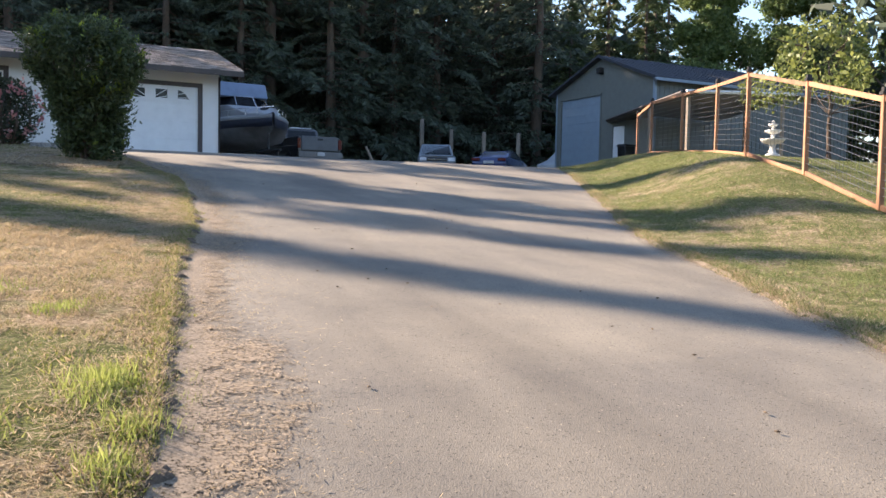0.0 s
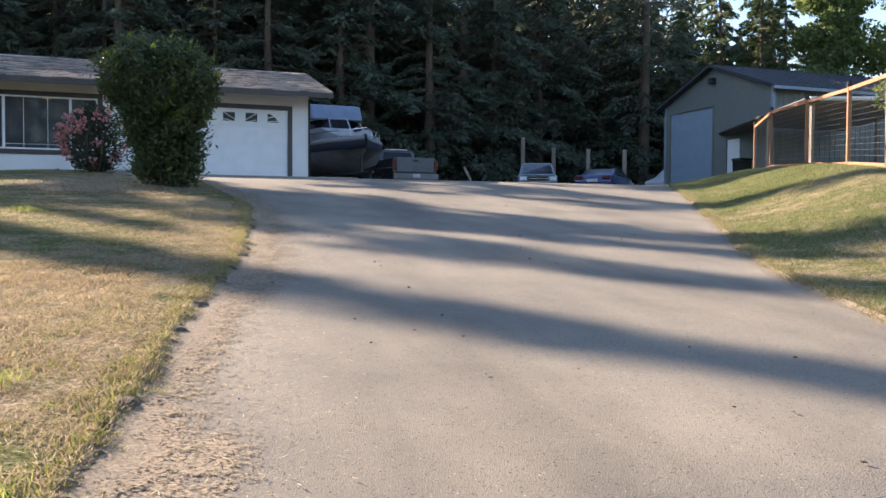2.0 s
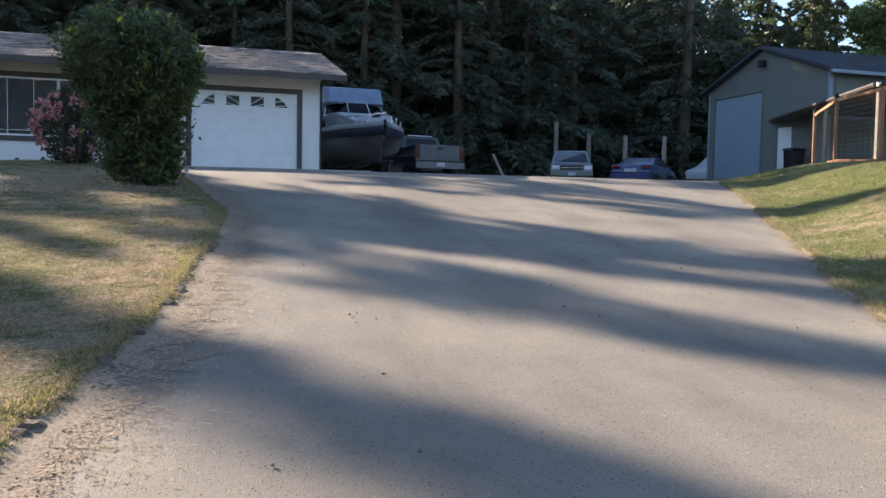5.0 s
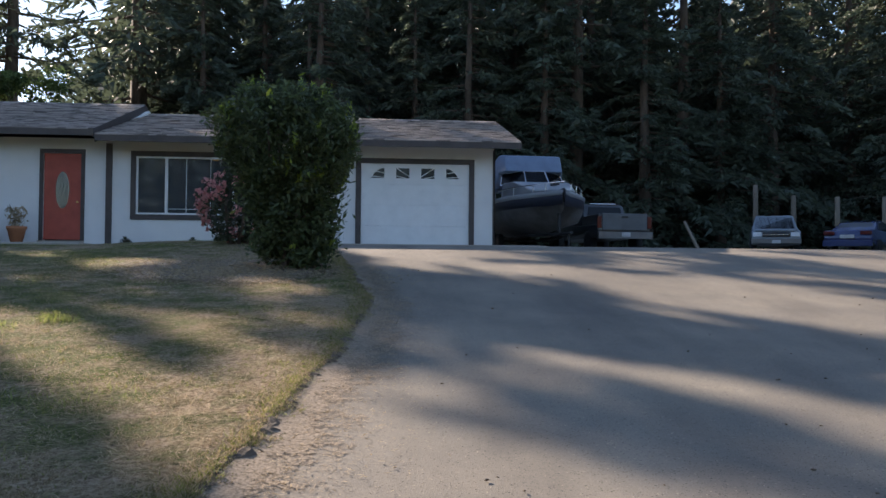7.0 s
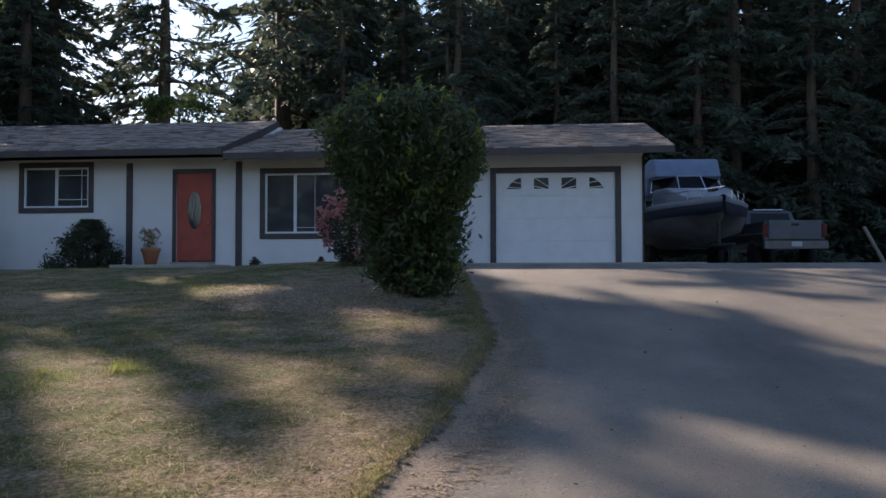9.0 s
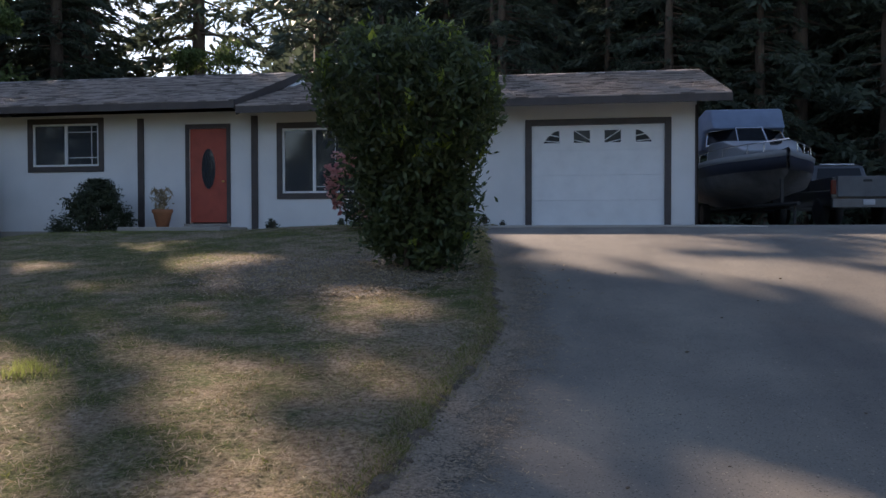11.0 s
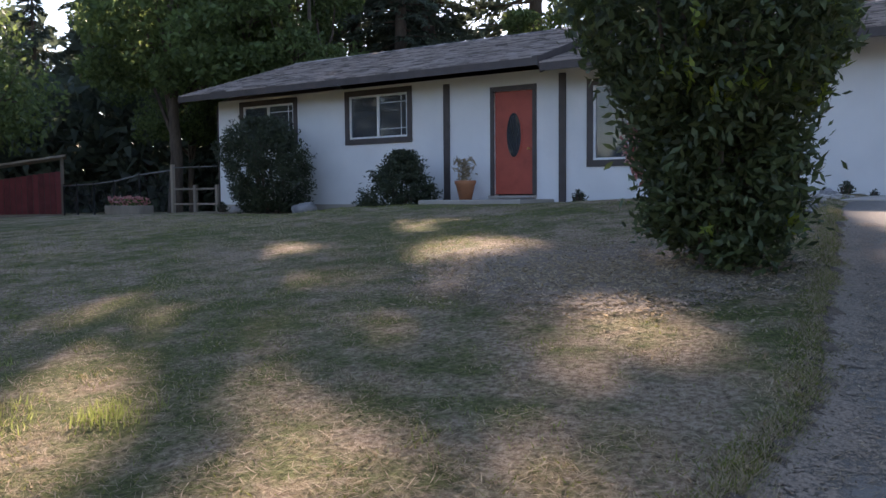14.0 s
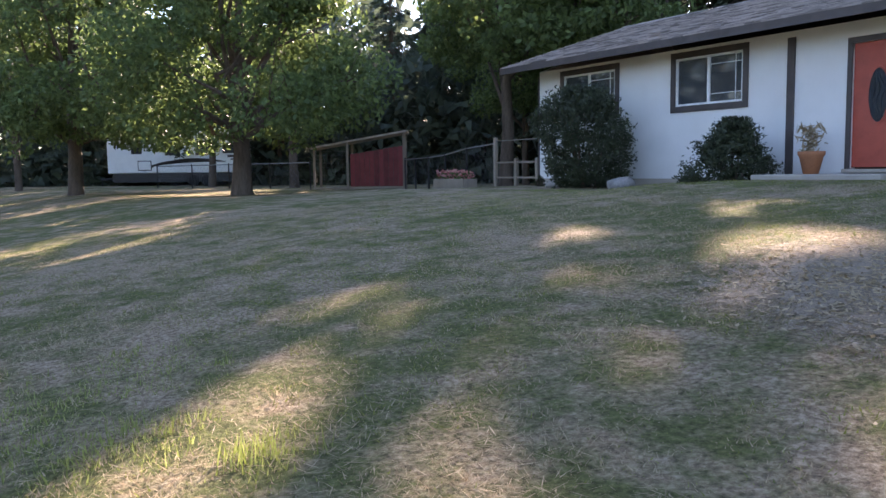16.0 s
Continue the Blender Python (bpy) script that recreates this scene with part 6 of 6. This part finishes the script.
pot = thing("plant_pot", pose(-11.65, -0.55, -0.02), "terracotta pot with a dry plant beside the front door", "pot")
bm = bmesh.new()
lathe(bm, [(0.13, 0), (0.2, 0.3), (0.23, 0.34), (0.23, 0.4), (0.19, 0.4), (0.17, 0.34)], 18)
part("pot", bm, M["terracotta"], pot, "", True)
g = np.random.default_rng(10)
c = np.stack([g.normal(size=160) * 0.1, g.normal(size=160) * 0.1, g.uniform(0.38, 0.85, 160)], 1)
raw_mesh("foliage", leaves(g, c, 0.2, 0.2, -0.6), 4, M["blade_dry"], pot)


def rock(seed, r):
    bm = bmesh.new()
    bmesh.ops.create_icosphere(bm, subdivisions=2, radius=r)
    for v in bm.verts:
        v.co *= 1 + 0.35 * noise.noise(v.co * (1.7 / r) + Vector((seed, 0, 0)))
        v.co.z *= 0.6
    return bm


for i, (x, y, r) in enumerate([(-15.2, -1.6, 0.3), (-17.7, -1.3, 0.2), (-4.9, -1.7, 0.1), (-4.6, -1.2, 0.12), (-4.4, -2.2, 0.1), (-4.75, -2.6, 0.13), (-4.3, -2.9, 0.09), (-5.1, -2.4, 0.1), (-4.6, -3.3, 0.12), (-5.0, -3.0, 0.09)]):
    tagged(part("stone", rock(i, r), M["stone"], smooth=True, at=pose(x, y, z_at(x, y) + r * 0.25)), "rounded grey garden stone on the ground", "stone", "stones in the bed")

# broken turf edge, a small step of soil and roots above the asphalt
grid = []
for y in np.linspace(-27, -6, 700):
    e, b = float(np.interp(y, *EDGE_L)), float(np.interp(y, BASE_Y, BASE_Z))
    w = 0.055 * noise.noise((y * 3.1, 1, 5)) + 0.045 * noise.noise((y * 9, 2, 5)) + 0.03 * noise.noise((y * 31, 3, 5)) - 0.015
    up = 0.066 + 0.035 * noise.noise((y * 5, 7, 1))
    row = []
    for off, z in ((0.06, 0.012), (0.03, 0.034), (0.012, 0.042), (0.0, up * 0.75), (-0.03, up), (-0.07, up + 0.01), (-0.14, 0.04)):
        j = 1.6 * noise.noise((y * 27, off * 40, 8))
        row.append((e + w + off + 0.008 * j, y, b + z + 0.009 * j, 1.0))
    grid.append(row)
sheet("turf_edge", grid, M["soil"], "broken edge of turf and dark soil above the asphalt", "turf")

# gravel between the laurel and the apron
g = np.random.default_rng(71)
bm = bmesh.new()
for _ in range(420):
    x, y, r = g.uniform(-5.3, -4.05), g.uniform(-5.6, -2.6), g.uniform(0.018, 0.05)
    q = bmesh.ops.create_icosphere(bm, subdivisions=1, radius=r, matrix=Matrix.Translation((x, y, z_at(x, y) + r * 0.3)) @ Matrix.Rotation(g.uniform(0, 6), 4, "Z") @ Matrix.Diagonal((1.2, g.uniform(0.7, 1.0), 0.6, 1)))
tagged(part("gravel", bm, M["gravel"]), "pale rounded gravel beside the concrete apron", "gravel", kind="stuff")

# bare soil round the laurel
grid = []
for i in range(41):
    a = i * math.tau / 40
    row = []
    for u in np.linspace(0, 1, 7):
        r = u * (1.0 + 0.3 * noise.noise((math.cos(a) * 1.5, math.sin(a) * 1.5, 3)))
        x, y = -5.2 + 2.1 * r * math.cos(a), -8.9 + 1.4 * r * math.sin(a)
        row.append((x, y, z_at(x, y) + 0.026, 0.55 * (1 - u) ** 0.8))
    grid.append(row)
sheet("bare_soil", grid, M["litter"], "bare dry soil and bark below the laurel", "soil")
g = np.random.default_rng(62)
k = 5000
x, y = -5.0 + g.normal(size=k) * 0.95, -9.1 + g.normal(size=k) * 0.6
c = np.stack([x, y, height(x, y) + 0.035], 1)
d = leaves(g, c, 0.06, 0.35, 0)
d[:, :, 2] = c[:, None, 2] + (d[:, :, 2] - c[:, None, 2]) * 0.4
tagged(raw_mesh("bark_chips", d, 4, M["blade_dry"]), "dry bark chips and dead leaves on the soil", "litter", kind="stuff")

# ---- grass ----
def grass(name, material, label, seed, count, area, tall, keep, width=0.0045, bend=(0.3, 1.8)):
    """Blades of grass over an area (x0, x1, y0, y1), where keep(x, y) is true."""
    g = np.random.default_rng(seed)
    x, y = g.uniform(area[0], area[1], count), g.uniform(area[2], area[3], count)
    m = keep(x, y, g)
    x, y = x[m], y[m]
    k = len(x)
    z = height(x, y) - 0.01
    a = g.uniform(0, math.tau, k)
    clump = 0.75 + 0.35 * np.sin(x * 5.1 + 2 * np.sin(y * 3.7)) * np.sin(y * 4.3 + 2 * np.sin(x * 2.9)) + 0.3 * np.sin(x * 13 + y * 3) * np.sin(y * 11 - x * 5)
    h = tall * g.uniform(0.4, 1.3, k) * clump
    lean = h * g.uniform(bend[0], bend[1], k)
    b = g.uniform(0, math.tau, k)
    w = width * g.uniform(0.6, 1.5, k)
    p0 = np.stack([x - w * np.cos(a), y - w * np.sin(a), z], 1)
    p1 = np.stack([x + w * np.cos(a), y + w * np.sin(a), z], 1)
    p2 = np.stack([x + lean * np.cos(b), y + lean * np.sin(b), z + h], 1)
    return tagged(raw_mesh(name, np.stack([p0, p1, p2], 1), 3, material), label, "grass", kind="stuff")


def off_drive(x, y):
    return ((x < np.interp(y, *EDGE_L) - 0.02) | (x > np.interp(y, *EDGE_R) + 0.02)) & ~((x > -20) & (y > -0.1))


def lush(x, y):
    """The lawn is greener up the slope, away from the road."""
    return 0.85 * ease((y + 19) / 6) * ease((-x - 4.5) / 3) - 0.9 * ease((-18.5 - y) / 3)


def field(x, y, s=0.0):
    return np.sin(x * 0.9 + 1.3 * np.sin(y * 0.7 + s)) + np.sin(y * 1.1 + 1.7 * np.sin(x * 0.6 - s)) + 0.6 * np.sin(x * 2.7 + y * 2.1)


grass("grass", M["blade_dry"], "short dry straw-coloured lawn grass", 1, 460000, (-17, 0, -28, -4), 0.036, lambda x, y, g: off_drive(x, y) & (x < 0) & (field(x, y) + lush(x, y) + g.normal(size=len(x)) * 0.9 < 1.0))
grass("grass", M["blade_green"], "short green lawn grass", 2, 380000, (-17, 0, -28, -2), 0.032, lambda x, y, g: off_drive(x, y) & (x < 0) & (field(x, y) + lush(x, y) + g.normal(size=len(x)) * 0.8 > 0.1))
grass("grass", M["blade_bank"], "green grass of the bank", 3, 420000, (-1, 12, -24, -4), 0.05, lambda x, y, g: off_drive(x, y) & (x > np.interp(y, *EDGE_R)) & (field(x, y, 2) + g.normal(size=len(x)) > -1.2))
grass("grass", M["blade_dry"], "dry grass of the bank", 4, 140000, (-1, 12, -24, -4), 0.045, lambda x, y, g: off_drive(x, y) & (x > np.interp(y, *EDGE_R)) & (field(x, y, 2) + g.normal(size=len(x)) < 0.4))
def edge_grass(material, label, seed, count, edge, side, tall):
    """A ragged fringe of blades that hangs over the driveway's edge."""
    g = np.random.default_rng(seed)
    y = g.uniform(-28, -5, count)
    off = np.abs(g.normal(size=count)) * 0.11 - 0.015 - 0.022 * np.sin(y * 5.3 + 2 * np.sin(y * 2.1)) - 0.016 * np.sin(y * 23 + 3 * np.sin(y * 7.1)) - 0.012 * np.sin(y * 61)
    x = np.interp(y, *edge) + side * off
    z = np.interp(y, BASE_Y, BASE_Z) + 0.03 + 0.05 * np.clip(off / 0.1, 0, 1)
    a, b = g.uniform(0, math.tau, count), g.uniform(0, math.tau, count)
    h = tall * g.uniform(0.3, 1.4, count) * (0.72 + 0.22 * np.sin(y * 6 + 2 * np.sin(y * 2.3)) + 0.2 * np.sin(y * 31 + 3 * np.sin(y * 11)))
    w, lean = 0.004, h * g.uniform(0.3, 1.6, count)
    p0 = np.stack([x - w * np.cos(a), y - w * np.sin(a), z], 1)
    p1 = np.stack([x + w * np.cos(a), y + w * np.sin(a), z], 1)
    p2 = np.stack([x + lean * np.cos(b), y + lean * np.sin(b), z + h], 1)
    tagged(raw_mesh("grass_edge", np.stack([p0, p1, p2], 1), 3, material), label, "grass", kind="stuff")


edge_grass(M["blade_green"], "green fringe of grass along the driveway edge", 81, 40000, EDGE_L, -1, 0.03)
edge_grass(M["blade_dry"], "dry fringe of grass along the driveway edge", 82, 60000, EDGE_L, -1, 0.03)
edge_grass(M["blade_bank"], "green fringe of grass along the bank", 83, 26000, EDGE_R, 1, 0.042)
edge_grass(M["blade_dry"], "dry fringe of grass along the bank", 84, 46000, EDGE_R, 1, 0.036)
grass("grass", M["blade_dry"], "matted dry grass at the lawn edge", 85, 300000, (-9.5, -4.5, -26, -17), 0.038, lambda x, y, g: off_drive(x, y) & (field(x, y) + g.normal(size=len(x)) < 1.3), 0.005)
grass("grass", M["blade_green"], "green grass among the dry lawn", 86, 34000, (-9.5, -4.5, -26, -17), 0.042, lambda x, y, g: off_drive(x, y) & (field(x, y) + g.normal(size=len(x)) * 0.7 > 0.5), 0.005)
for i, (x, y, r, n) in enumerate([(-4.98, -22.5, 0.26, 5200), (-5.0, -22.95, 0.15, 1500), (-5.14, -23.3, 0.13, 1200), (-5.6, -22.9, 0.12, 500), (-6.1, -21.6, 0.13, 500), (-5.6, -20.2, 0.2, 700), (-5.25, -20.9, 0.13, 600), (-6.6, -18.8, 0.2, 500), (-5.0, -15.6, 0.3, 700), (-6.8, -13.3, 0.38, 2600), (-6.1, -12.85, 0.2, 700), (-8.0, -12.9, 0.5, 2400), (-7.6, -13.7, 0.45, 2000), (-8.5, -13.9, 0.4, 1200), (-4.3, -12.3, 0.3, 600)]):
    grass("grass_tuft", M["blade_bright"], "bright green tuft of taller grass at the lawn edge", 20 + i, n, (x - 1.6 * r, x + 1.6 * r, y - 1.6 * r, y + 1.6 * r), 0.11 if r < 0.3 else 0.06, lambda a, b, g: ((a - x) ** 2 + (b - y) ** 2 < (r * g.uniform(0.5, 1.5, len(a))) ** 2), 0.004, (0.1, 0.7))

# dry bits on the asphalt near the lawn
g = np.random.default_rng(61)
k = 9000
y = g.uniform(-26, -9, k)
x = np.interp(y, *EDGE_L) + np.abs(g.normal(size=k)) * 0.35
c = np.stack([x, y, np.interp(y, BASE_Y, BASE_Z) + 0.045], 1)
d = leaves(g, c, 0.05, 0.12, 0)
d[:, :, 2] = c[:, None, 2] + (d[:, :, 2] - c[:, None, 2]) * 0.25
tagged(raw_mesh("straw_litter", d, 4, M["blade_dry"]), "dry clippings scattered on the asphalt edge", "litter", kind="stuff")

# matted cut straw lying on the lawn, and crumbs on the asphalt
g = np.random.default_rng(63)
k = 90000
y = g.uniform(-26, -12, k)
x = np.interp(y, *EDGE_L) - 0.03 - np.abs(g.normal(size=k)) * 2.2
m = np.sin(x * 7 + 2 * np.sin(y * 5)) * np.sin(y * 6 + 2 * np.sin(x * 4)) + g.normal(size=k) * 0.5 > -0.1
x, y = x[m], y[m]
c = np.stack([x, y, height(x, y) + g.uniform(0.008, 0.045, len(x))], 1)
d = leaves(g, c, 0.11, 0.045, 0)
d[:, :, 2] = c[:, None, 2] + (d[:, :, 2] - c[:, None, 2]) * 0.22
tagged(raw_mesh("straw_thatch", d, 4, M["blade_dry"]), "matted cut straw lying on the lawn", "straw", kind="stuff")
g = np.random.default_rng(64)
bm = bmesh.new()
for _ in range(90):
    y = g.uniform(-24, -8)
    x = g.uniform(np.interp(y, *EDGE_L) + 0.3, np.interp(y, *EDGE_R) - 0.2)
    r = g.uniform(0.005, 0.013)
    bmesh.ops.create_icosphere(bm, subdivisions=1, radius=r, matrix=Matrix.Translation((x, y, float(np.interp(y, BASE_Y, BASE_Z)) + 0.04 + r * 0.3)) @ Matrix.Rotation(g.uniform(0, 6), 4, "Z") @ Matrix.Diagonal((1.5, g.uniform(0.5, 1.0), 0.6, 1)))
tagged(part("pebbles", bm, M["soil"]), "loose pebbles and crumbs on the driveway", "pebbles", kind="stuff")
